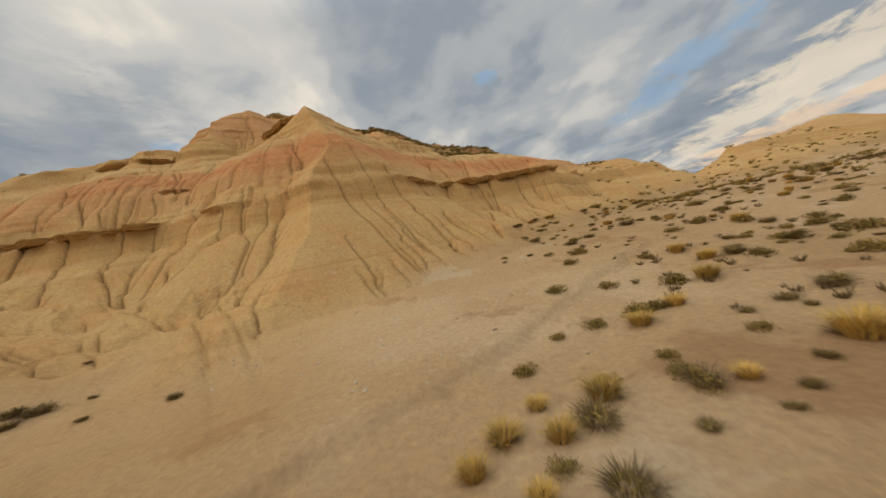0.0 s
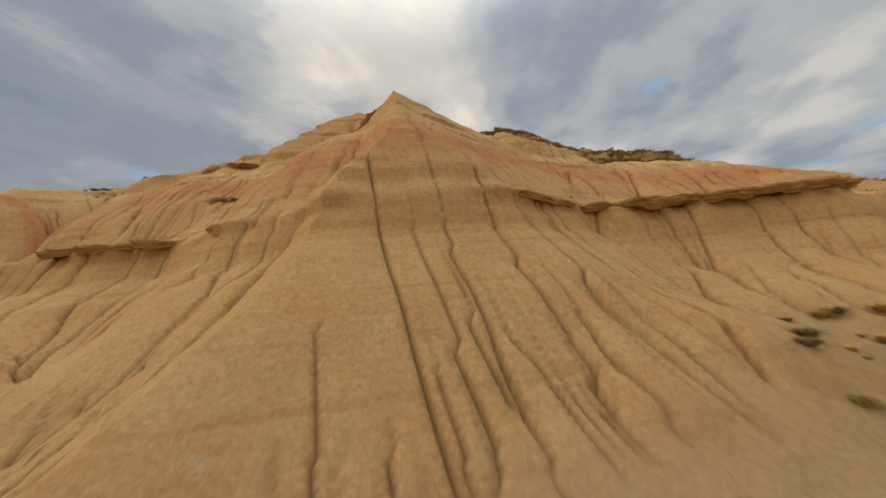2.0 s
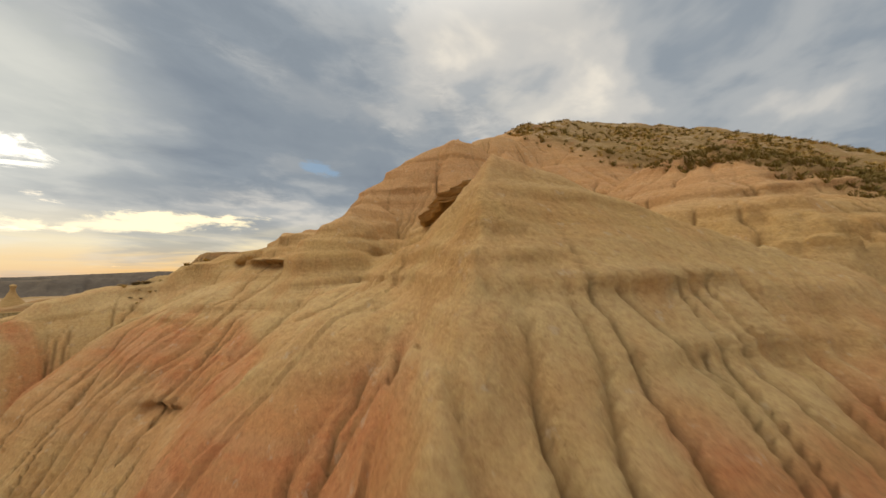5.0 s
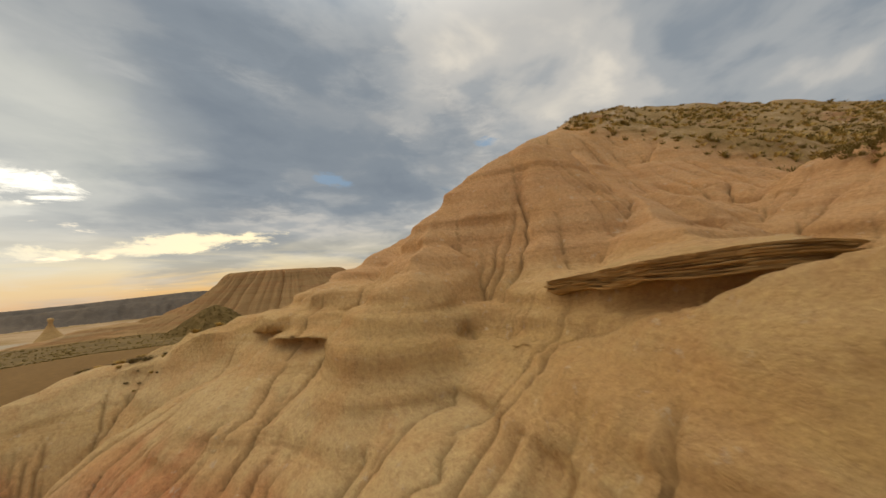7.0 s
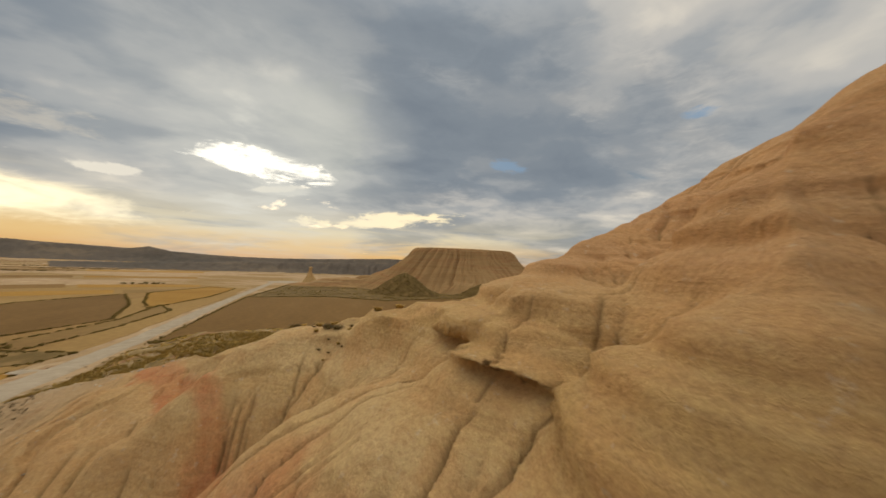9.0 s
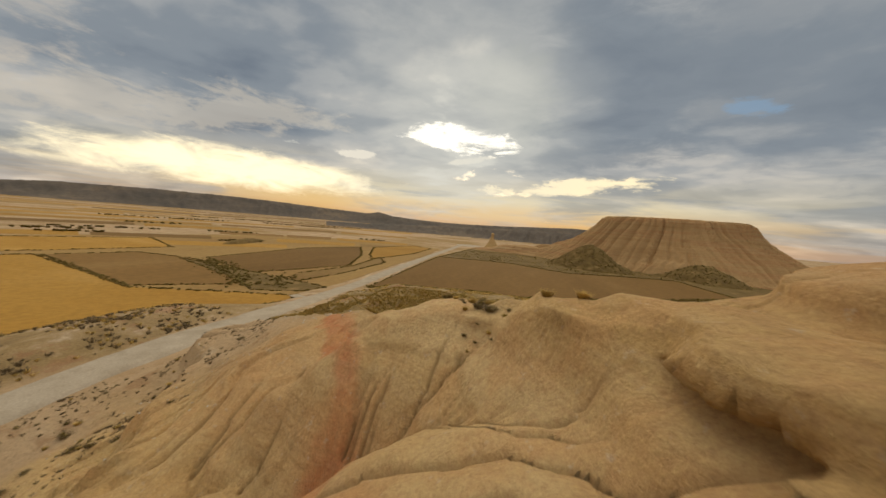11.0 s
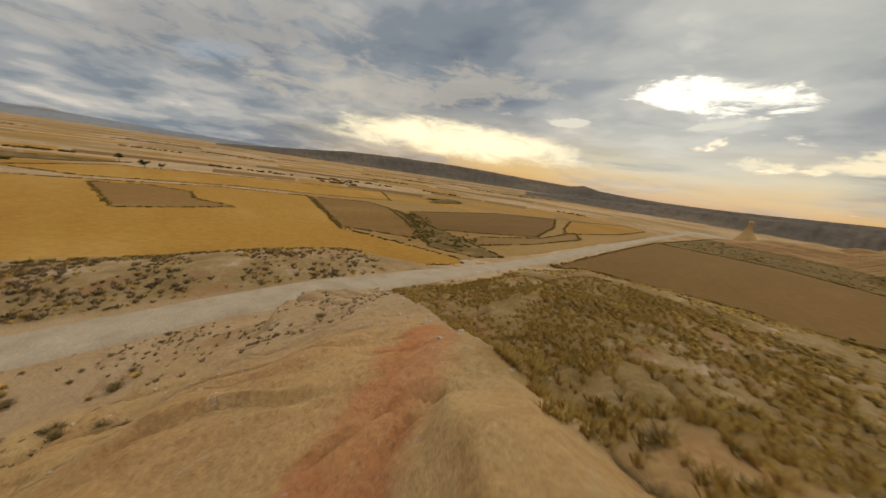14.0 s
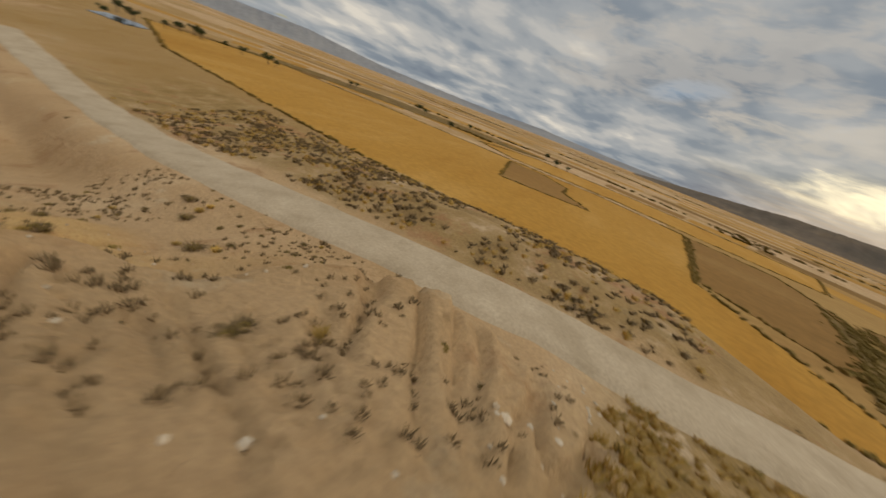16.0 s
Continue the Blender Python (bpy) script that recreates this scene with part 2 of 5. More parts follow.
TOE = [(-89, 37.5, 45.2), (-96.5, 19, 39.0), (-100, 8, 34.2), (-102, -1, 30.2), (-104, -7, 29.0)]
TOE_SOUTH = ((0, 3, 8, 14, 20, 28, 38, 200), (0, 0.7, 2.2, 4.2, 7.2, 10.6, 15.2, 80))
BACK = [(-60.4, 154.7, 102.6), (-66.6, 125.8, 83.7), (-69.3, 103.7, 70.8), (-67.0, 81.2, 60.6), (-62.9, 79.5, 58.3)]
BACK_EAST = ((0, 10, 20, 30, 60, 200), (0, 3, 13, 26, 60, 200))
BACK_WEST = ((0, 20, 60, 200), (0, 12, 42, 150))
BENCH = [(-10, 77, 41), (4, 75.5, 37.6), (15, 79, 37.3), (27, 84, 37.4), (38, 94, 37.0), (50, 115, 36.5)]
BENCH_NORTH = ((0, 20, 60, 200), (0, 2, 20, 150))
BENCH_SOUTH = ((0, 4, 6, 8.5, 15, 26, 200), (0, 1.6, 3.2, 8.6, 12.5, 19, 180))
EAST = [(-57.9, 179.6, 111.4), (-19.9, 198.4, 101.0), (30, 240, 82), (90, 280, 62), (160, 290, 54)]
EAST_SIDE = ((0, 40, 80, 200), (0, 25, 50, 150))
FLANK = [(-13.5, 116.6, 69.3), (3.5, 121.4, 61.2), (14.6, 122.5, 57.7), (24.7, 121.2, 52.9), (40.4, 120.4, 46.6), (50.0, 122.4, 42.3), (64.2, 125.8, 42.9)]
FLANK_SIDE = ((0, 10, 25, 60, 200), (0, 3, 12, 45, 190))
RIGHT = [(229.0, 192.4, 51.4), (150.2, 141.3, 40.0), (103.0, 114.7, 35.0), (78, 92, 25)]
RIGHT_SIDE = ((0, 25, 60, 200), (0, 12, 30, 130))
BUTT = [(-76.9, 54.1, 52.4), (-76.2, 48.4, 50.3), (-73.6, 46.6, 47.7), (-71, 41, 42)]
BUTT_SIDE = ((0, 1.5, 4, 9, 200), (0, 0.6, 4.0, 10.5, 200))
BANK = [(-52, -26, 26), (-72, -27, 30), (-92, -26, 31.8), (-105, -20, 31.0), (-118, -25, 28), (-126, -29, 24.5)]
BANK_SIDE = ((0, 5, 12, 30, 60), (0, 1.2, 4.5, 12, 24))
RIDGES = [(HILL, HILL_EAST, HILL_WEST), (CREST, CREST_EAST, HILL_WEST), (SPUR, SPUR_SIDE, SPUR_SIDE), (SHOULDER, WALL, REAR), (MID, MID_SIDE, MID_SIDE),
          (LEFT, LEFT_SOUTH, LEFT_WEST), (TOE, TOE_SOUTH, LEFT_WEST), (BACK, BACK_EAST, BACK_WEST), (BENCH, BENCH_NORTH, BENCH_SOUTH),
          (EAST, EAST_SIDE, EAST_SIDE), (FLANK, FLANK_SIDE, FLANK_SIDE), (RIGHT, RIGHT_SIDE, RIGHT_SIDE), (BANK, BANK_SIDE, BANK_SIDE), (BUTT, BUTT_SIDE, BUTT_SIDE)]
STRATA_RAW = (-50, 14, 30, 33.4, 34.8, 36.7, 44, 50.6, 52.6, 53.4, 54.6, 55.1, 56.6, 57.1, 59.0, 59.5, 61.2, 61.8, 66, 200)
STRATA_TRUE = (-50, 14, 29.4, 31.8, 35.4, 36.4, 44, 50.0, 51.5, 53.8, 54.3, 55.4, 56.1, 57.3, 58.5, 59.7, 60.9, 61.9, 66, 200)
PLAIN = 21.0


def plain_height(x, y):
    """The floor of the valley: low by the first hollow, a saddle that carries the road, then the level fields."""
    z = np.interp(x, (-200, -150, -130, -112, -95, -80, -65, -50, -35, -20, -8, 60), (21, 23.0, 26.6, 28.6, 28.8, 28.0, 26.0, 23.0, 18.5, 14.4, 12.4, 12.2))
    south = np.interp(x, (-200, -165, -150, -130, -112, -95, -80, -65, -50, -35, -20, 0, 40), (20.9, 22.0, 23.2, 26.8, 29.0, 29.3, 28.7, 27.2, 25.4, 23.4, 21.3, 18.6, 16.8))
    z = z + (south - z) * step01(6, -9, y)
    west = step01(-108, -138, x)
    z = z + (PLAIN - z) * step01(-34 + 8 * west, -66 + 24 * west, y)
    z = z + (2.6 + 7.5 * step01(10, 75, y) + 8.0 * step01(75, 160, y)) * step01(-40, 5, x) * step01(0, 12, y)
    z = z + (PLAIN - z) * step01(200, 420, np.hypot(x, y))
    return z


def pyramid(x, y):
    """The three-sided clay pyramid: a front, a left and a right face that meet in sharp edges at its top."""
    front = np.interp((x + 11.0) * 0.57 - (y - 56.0) * 0.82, (-16.0, 0, 3.4, 4.4, 5.4, 11, 13.3, 18.5, 20.4, 26, 40, 60), (58.4, 43.6, 37.4, 35.8, 32.9, 28.0, 25.3, 20.4, 18.7, 17.0, 15.4, 12.5))
    left = np.interp((x + 14.2) * -0.45 - (y - 55.9) * 0.89, (-10.9, 0, 5.0, 6.2, 7.2, 12, 20, 30, 45, 60), (58.4, 42.4, 37.4, 35.8, 33.0, 27.6, 21.2, 17.6, 15.4, 13.5))
    right = np.interp((x + 2.0) * 0.918 - (y - 58.0) * 0.397, (-21.0, 0, 1.4, 2.6, 7.5, 10, 18, 30, 60), (58.4, 37.4, 35.6, 32.8, 28.6, 26.6, 22.0, 16, 0))
    back = np.interp((x + 19.2) * -0.3 + (y - 69.8) * 0.95, (0.0, 3, 10, 60), (58.4, 57.0, 51, 0))
    return np.minimum(np.minimum(front, left), np.minimum(right, back))


def land(x, y, detail=True):
    """Height of the ground, and how far each place is bare badland slope."""
    wx = x + 1.6 * fbm(x / 11, y / 11, 3, 5)
    wy = y + 1.6 * fbm(x / 11 + 40, y / 11, 3, 6)
    base = plain_height(x, y)
    z, run, off = ridge(wx, wy, *RIDGES[0])
    for i, spec in enumerate(RIDGES[1:]):
        z2, r2, o2 = ridge(wx, wy, *spec)
        take = z2 > z
        run, off = np.where(take, r2 + 300 * (i + 1), run), np.where(take, o2, off)
        z = smooth_max(z, z2, 0.9)
    z = np.interp(z + 0.5 * fbm(x / 6, y / 6, 2, 8), STRATA_RAW, STRATA_TRUE)
    peak = pyramid(x + 0.5 * (wx - x), y + 0.5 * (wy - y))
    run = np.where(peak > z, x * 0.75 + y * 0.66 + 900, run)
    off = np.where(peak > z, (56.0 - peak) * 1.2, off)
    z = smooth_max(z, peak, 0.8)
    bare = step01(0.0, 4.0, z - base)
    if detail:  # rain flutes down the fall of the slopes, narrow between rounded ribs
        wide = np.clip(1 - np.abs(fbm(run / 2.4, off / 15, 2, 81)) * 7, 0, 1)
        thin = np.clip(1 - np.abs(fbm(run / 1.0 + 0.6 * fbm(x / 3, y / 3, 2, 83), off / 10, 2, 82)) * 6, 0, 1)
        z = z - (0.80 * wide * step01(2, 8, off) + 0.32 * thin * step01(1.5, 5, off)) * bare * step01(0.3, 0.6, 0.5 + fbm(x / 14, y / 14, 2, 84))
    if detail:
        z = z + 0.22 * fbm(x / 2.4, y / 2.4, 3, 14) * bare + 0.45 * fbm(x / 7, y / 7, 2, 19) * bare
    foot = smooth_max(z, base, 2.2)
    if detail:  # the low cut bank of the wash that leaves the hollow
        across = (x - 1.0) * 0.67 - (y - 17.5) * 0.74 + 1.1 * fbm(x / 4, y / 4, 3, 51)
        foot = foot - 0.55 * step01(-0.5, 0.5, across) * step01(9, 3, across) * step01(36, 26, np.hypot(x - 2, y - 18)) + 0.16 * fbm(x / 0.8, y / 0.8, 3, 52) * step01(-1, 1, across) * step01(7, 2, across) * step01(40, 26, np.hypot(x - 2, y - 18))
        foot = foot + 0.10 * fbm(x / 3.1, y / 3.1, 3, 15) * step01(200, 100, np.hypot(x + 40, y - 40))
    return foot, bare


def graded(lo, hi, step, end, grow):
    """Coordinates at an even step from lo to hi, then ever wider apart as far as end on both sides."""
    mid = list(np.arange(lo, hi, step))
    up, d, v = [], step, hi
    while v < end:
        up.append(v)
        d *= grow
        v += d
    down, d, v = [], step, lo - step
    while v > -end:
        down.append(v)
        d *= grow
        v -= d
    return np.array([-end - 50] + down[::-1] + mid + up + [end + 50]), len(down) + 1, len(down) + 1 + len(mid)


CELL = 0.25
GX, X0, X1 = graded(-128, 46, CELL, 4300, 1.075)
GY, Y0, Y1 = graded(-24, 126, CELL, 4300, 1.075)


def blur(a, r):
    """Box blur by r cells, twice."""
    for _ in range(2):
        for axis in (0, 1):
            pad = [(0, 0), (0, 0)]
            pad[axis] = (r + 1, r)
            c = np.cumsum(np.pad(a, pad, mode="edge"), axis=axis)
            n = a.shape[axis]
            a = (np.take(c, range(2 * r + 1, 2 * r + 1 + n), axis=axis) - np.take(c, range(0, n), axis=axis)) / (2 * r + 1)
    return a


def drainage(z):
    """How much ground drains through each cell, in square metres, by the steepest way down."""
    ny, nx = z.shape
    idx = np.arange(ny * nx).reshape(ny, nx)
    best, to = np.zeros(z.shape), idx.copy()
    for dy, dx in ((0, 1), (0, -1), (1, 0), (-1, 0), (1, 1), (1, -1), (-1, 1), (-1, -1)):
        yy, xx = np.clip(np.arange(ny) + dy, 0, ny - 1), np.clip(np.arange(nx) + dx, 0, nx - 1)
        fall = (z - z[np.ix_(yy, xx)]) / math.hypot(dx, dy)
        take = fall > best
        best, to = np.where(take, fall, best), np.where(take, idx[np.ix_(yy, xx)], to)
    flow, to = [CELL * CELL] * (ny * nx), to.ravel().tolist()
    for i in np.argsort(-z.ravel()).tolist():
        j = to[i]
        if j != i:
            flow[j] += flow[i]
    return np.array(flow).reshape(ny, nx)


# the track's middle line
ROAD = [(90, -22, 16.6), (45, -17, 17.4), (10, -13, 18.6), (-20, -9.5, 21.4), (-42, -6.8, 24.6), (-62, -6.6, 27.0), (-80, -8.2, 28.6), (-97, -9.8, 29.3),
        (-114, -12.0, 28.7), (-128, -16.8, 27.2), (-142, -21.6, 25.2), (-155, -26, 23.7), (-168, -29.8, 22.5), (-188, -33.6, 21.6), (-210, -36.8, 21.25), (-300, -50.5, 21.15), (-414, -66, 21.15), (-660, -98, 21.15)]


def bed_road(x, y, z):
    """Levels the ground to a bed under the track, with short cuttings and fills beside it."""
    near, level = np.full(z.shape, 1e9), np.zeros(z.shape)
    for (x0, y0, z0), (x1, y1, z1) in zip(ROAD[:-1], ROAD[1:]):
        ex, ey = x1 - x0, y1 - y0
        t = np.clip(((x - x0) * ex + (y - y0) * ey) / (ex * ex + ey * ey), 0, 1)
        d = np.hypot(x - x0 - t * ex, y - y0 - t * ey)
        take = d < near
        near, level = np.where(take, d, near), np.where(take, z0 + (z1 - z0) * t, level)
    return z + (level - 0.3 - z) * step01(13.0, 5.0, near)


def carve():
    """The whole lie of the land on the sheet's grid, with runnels cut into the bare slopes by their own drainage."""
    gx, gy = np.meshgrid(GX, GY)
    z, bare = land(gx, gy)
    core = (slice(Y0, Y1), slice(X0, X1))
    x, y, c, b = gx[core], gy[core], z[core].copy(), bare[core]
    crease_shade = np.zeros(c.shape)
    rim = np.minimum(step01(0, 12, np.minimum(x - x.min(), x.max() - x)), step01(0, 12, np.minimum(y - y.min(), y.max() - y)))
    steep = lambda a: np.hypot(*np.gradient(blur(a, 3), CELL))
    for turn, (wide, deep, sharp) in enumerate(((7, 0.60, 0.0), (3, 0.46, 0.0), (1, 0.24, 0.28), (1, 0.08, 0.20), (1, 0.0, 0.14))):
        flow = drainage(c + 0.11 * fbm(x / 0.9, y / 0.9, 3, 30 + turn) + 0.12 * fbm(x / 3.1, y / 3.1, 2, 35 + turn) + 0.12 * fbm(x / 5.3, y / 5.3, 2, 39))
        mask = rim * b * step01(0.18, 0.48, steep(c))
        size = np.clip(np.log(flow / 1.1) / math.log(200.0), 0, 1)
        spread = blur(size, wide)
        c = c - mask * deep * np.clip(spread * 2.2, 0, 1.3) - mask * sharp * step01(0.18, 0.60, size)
        # mask for the shade painted into the runnel creases
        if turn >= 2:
            crease_shade = np.maximum(crease_shade, mask * step01(0.24, 0.50, size))
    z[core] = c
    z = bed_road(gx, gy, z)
    return gx, gy, z, bare, core, crease_shade


LAND_X, LAND_Y, LAND_Z, LAND_BARE, CORE, CREASE_SHADE = carve()


def red_bed():
    """Where the red clay bed comes to the surface: a ragged level band, and one patch laid bare along the western ridge."""
    x, y, z = LAND_X, LAND_Y, LAND_Z
    ragged = 2.6 * fbm(x / 9, y / 9, 4, 71) + 1.2 * fbm(x / 1.6, y / 1.6, 3, 72)
    level = z + ragged
    band = (0.35 * step01(37.5, 40.5, level) + 0.65 * step01(41.2, 43.4, level)) * step01(48.4, 46.0, level) * step01(-64, -54, x) * step01(118, 104, y)
    low = np.full(x.shape, 1e9)
    line = [(-89.3, 32.5), (-84.8, 36.5), (-78.8, 41), (-72.5, 46), (-67, 49), (-62, 50.5)]
    for (x0, y0), (x1, y1) in zip(line[:-1], line[1:]):
        ex, ey = x1 - x0, y1 - y0
        t = np.clip(((x - x0) * ex + (y - y0) * ey) / (ex * ex + ey * ey), 0, 1)
        low = np.minimum(low, np.hypot(x - x0 - t * ex, y - y0 - t * ey))
    patch_mask = step01(2.4, 0.9, low + 0.7 * ragged)
    return np.maximum(band, patch_mask) * LAND_BARE


RED = red_bed()


def rough_ground():
    """Where low scrub and dry turf hold the soil: the flat west of the ridge, the bank beyond the track, and the top of the hill."""
    x, y = LAND_X + 6 * fbm(LAND_X / 22, LAND_Y / 22, 3, 73), LAND_Y + 6 * fbm(LAND_X / 22, LAND_Y / 22, 3, 74)
    edge = np.interp(y, (-12, 8, 19, 37, 54, 80, 160), (-104, -101, -98, -92, -90, -89, -84))
    west = step01(edge + 3, edge - 5, x) * step01(-16, -8, y) * step01(-420, -300, x) * step01(300, 200, y)
    bank = 0.75 * step01(-13, -19, y) * step01(-66, -50, y) * step01(-150, -120, x) * step01(60, 20, x)
    top = 0.85 * step01(66, 70, LAND_Z - np.maximum(0, -LAND_X - 20) * 0.62) * step01(114, 122, y)
    shoulder = 0.8 * step01(50, 52, LAND_Z) * step01(0, 3, y - 99 + 0.35 * x) * step01(30, 24, x) * step01(122, 116, y) * step01(-24, -18, x)
    return np.maximum(np.maximum(west, bank), np.maximum(top, shoulder))


ROUGH = rough_ground()


def height(x, y):
    """Height of the ground as built, at one place."""
    i, j = int(np.searchsorted(GX, x)) - 1, int(np.searchsorted(GY, y)) - 1
    u, v = (x - GX[i]) / (GX[i + 1] - GX[i]), (y - GY[j]) / (GY[j + 1] - GY[j])
    a = LAND_Z[j, i] * (1 - u) + LAND_Z[j, i + 1] * u
    b = LAND_Z[j + 1, i] * (1 - u) + LAND_Z[j + 1, i + 1] * u
    return float(a * (1 - v) + b * v)


def bareness(x, y):
    i, j = int(np.searchsorted(GX, x)) - 1, int(np.searchsorted(GY, y)) - 1
    return float(LAND_BARE[j, i])


# ---------------------------------------------------------------- materials
def material(name):
    mat = bpy.data.materials.new(name)
    mat.use_nodes = True
    tree = mat.node_tree
    bsdf = tree.nodes["Principled BSDF"]
    return mat, tree, bsdf


def bump_into(tree, bsdf, heightmap, strength, distance):
    n = tree.nodes.new("ShaderNodeBump")
    n.inputs["Strength"].default_value, n.inputs["Distance"].default_value = strength, distance
    tree.links.new(heightmap, n.inputs["Height"])
    tree.links.new(n.outputs[0], bsdf.inputs["Normal"])


def badland_colour(tree, pos):
    """Clay laid down in level beds: ochre, pale sand, a red band, ochre again and pink above."""
    sep = tree.nodes.new("ShaderNodeSeparateXYZ")
    tree.links.new(pos, sep.inputs[0])
    wave = noise_node(tree, pos, 0.09, 3.0, 0.5)
    z = math_node(tree, "ADD", sep.outputs[2], math_node(tree, "MULTIPLY", math_node(tree, "SUBTRACT", wave, 0.5), 3.0))
    zz = math_node(tree, "DIVIDE", z, 120.0, clamp=True)
    beds = ramp_node(tree, zz, [(10 / 120, (0.55, 0.355, 0.155)), (20 / 120, (0.56, 0.362, 0.148)), (31 / 120, (0.56, 0.36, 0.14)),
                                (34.5 / 120, (0.50, 0.30, 0.105)), (37.0 / 120, (0.56, 0.355, 0.14)), (41.0 / 120, (0.55, 0.33, 0.135)),
                                (46.5 / 120, (0.57, 0.375, 0.155)), (50 / 120, (0.60, 0.405, 0.18)), (52.5 / 120, (0.57, 0.37, 0.15)), (54 / 120, (0.50, 0.31, 0.11)), (56 / 120, (0.55, 0.345, 0.135)), (60 / 120, (0.55, 0.30, 0.13)),
                                (68 / 120, (0.52, 0.265, 0.11)), (80 / 120, (0.52, 0.285, 0.12)), (1.0, (0.47, 0.295, 0.13))], smooth=False)
    # crumbs of the red bed wash a little way down over the paler clay
    red = tree.nodes.new("ShaderNodeAttribute")
    red.attribute_name = "red"
    beds = mix_node(tree, math_node(tree, "MULTIPLY", red.outputs["Fac"], math_node(tree, "ADD", 0.45, math_node(tree, "MULTIPLY", noise_node(tree, pos, 0.9, 5.0, 0.65), 0.85)), clamp=True), beds, (0.52, 0.178, 0.064))
    thin_map = tree.nodes.new("ShaderNodeMapping")
    thin_map.inputs["Scale"].default_value = (0.03, 0.03, 1.3)
    tree.links.new(pos, thin_map.inputs[0])
    thin = noise_node(tree, thin_map.outputs[0], 1.0, 5.0, 0.6)
    col = mix_node(tree, math_node(tree, "MULTIPLY", ramp_node(tree, thin, [(0.44, 0.0), (0.62, 1.0)]), 0.20), beds, (0.60, 0.43, 0.225))
    col = mix_node(tree, math_node(tree, "MULTIPLY", ramp_node(tree, thin, [(0.34, 1.0), (0.44, 0.0)]), 0.38), col, (0.37, 0.195, 0.07))
    patch = noise_node(tree, pos, 0.22, 5.0, 0.6)
    col = mix_node(tree, math_node(tree, "MULTIPLY", ramp_node(tree, patch, [(0.38, 1.0), (0.56, 0.0)]), 0.46), col, (0.56, 0.29, 0.105))
    salt = noise_node(tree, pos, 1.1, 6.0, 0.7)
    col = mix_node(tree, math_node(tree, "MULTIPLY", ramp_node(tree, salt, [(0.60, 0.0), (0.68, 1.0)]), 0.5), col, (0.60, 0.47, 0.33))
    # rain streaks down the fall of the slope
    fall_map = tree.nodes.new("ShaderNodeMapping")
    fall_map.inputs["Scale"].default_value = (1.5, 1.5, 0.16)
    tree.links.new(pos, fall_map.inputs[0])
    streak = noise_node(tree, fall_map.outputs[0], 1.0, 5.0, 0.62, 0.3)
    col = mix_node(tree, math_node(tree, "MULTIPLY", ramp_node(tree, streak, [(0.33, 1.0), (0.47, 0.0)]), 0.36), col, (0.42, 0.235, 0.09))
    grain = noise_node(tree, pos, 3.4, 9.0, 0.76)
    col = mix_node(tree, 0.16, col, (0.64, 0.36, 0.20))
    col = mix_node(tree, 0.26, col, ramp_node(tree, grain, [(0.38, 0.20), (0.5, 0.52), (0.64, 0.80)]), "OVERLAY")
    crumb = noise_node(tree, pos, 13.0, 6.0, 0.7)
    col = mix_node(tree, 0.22, col, ramp_node(tree, crumb, [(0.34, 0.24), (0.46, 0.47), (0.54, 0.54), (0.66, 0.76)]), "OVERLAY")
    grain = math_node(tree, "ADD", grain, math_node(tree, "MULTIPLY", crumb, 0.35))
    relief = math_node(tree, "ADD", math_node(tree, "MULTIPLY", streak, 1.8), math_node(tree, "ADD", grain, math_node(tree, "MULTIPLY", thin, 1.0)))
    return col, relief


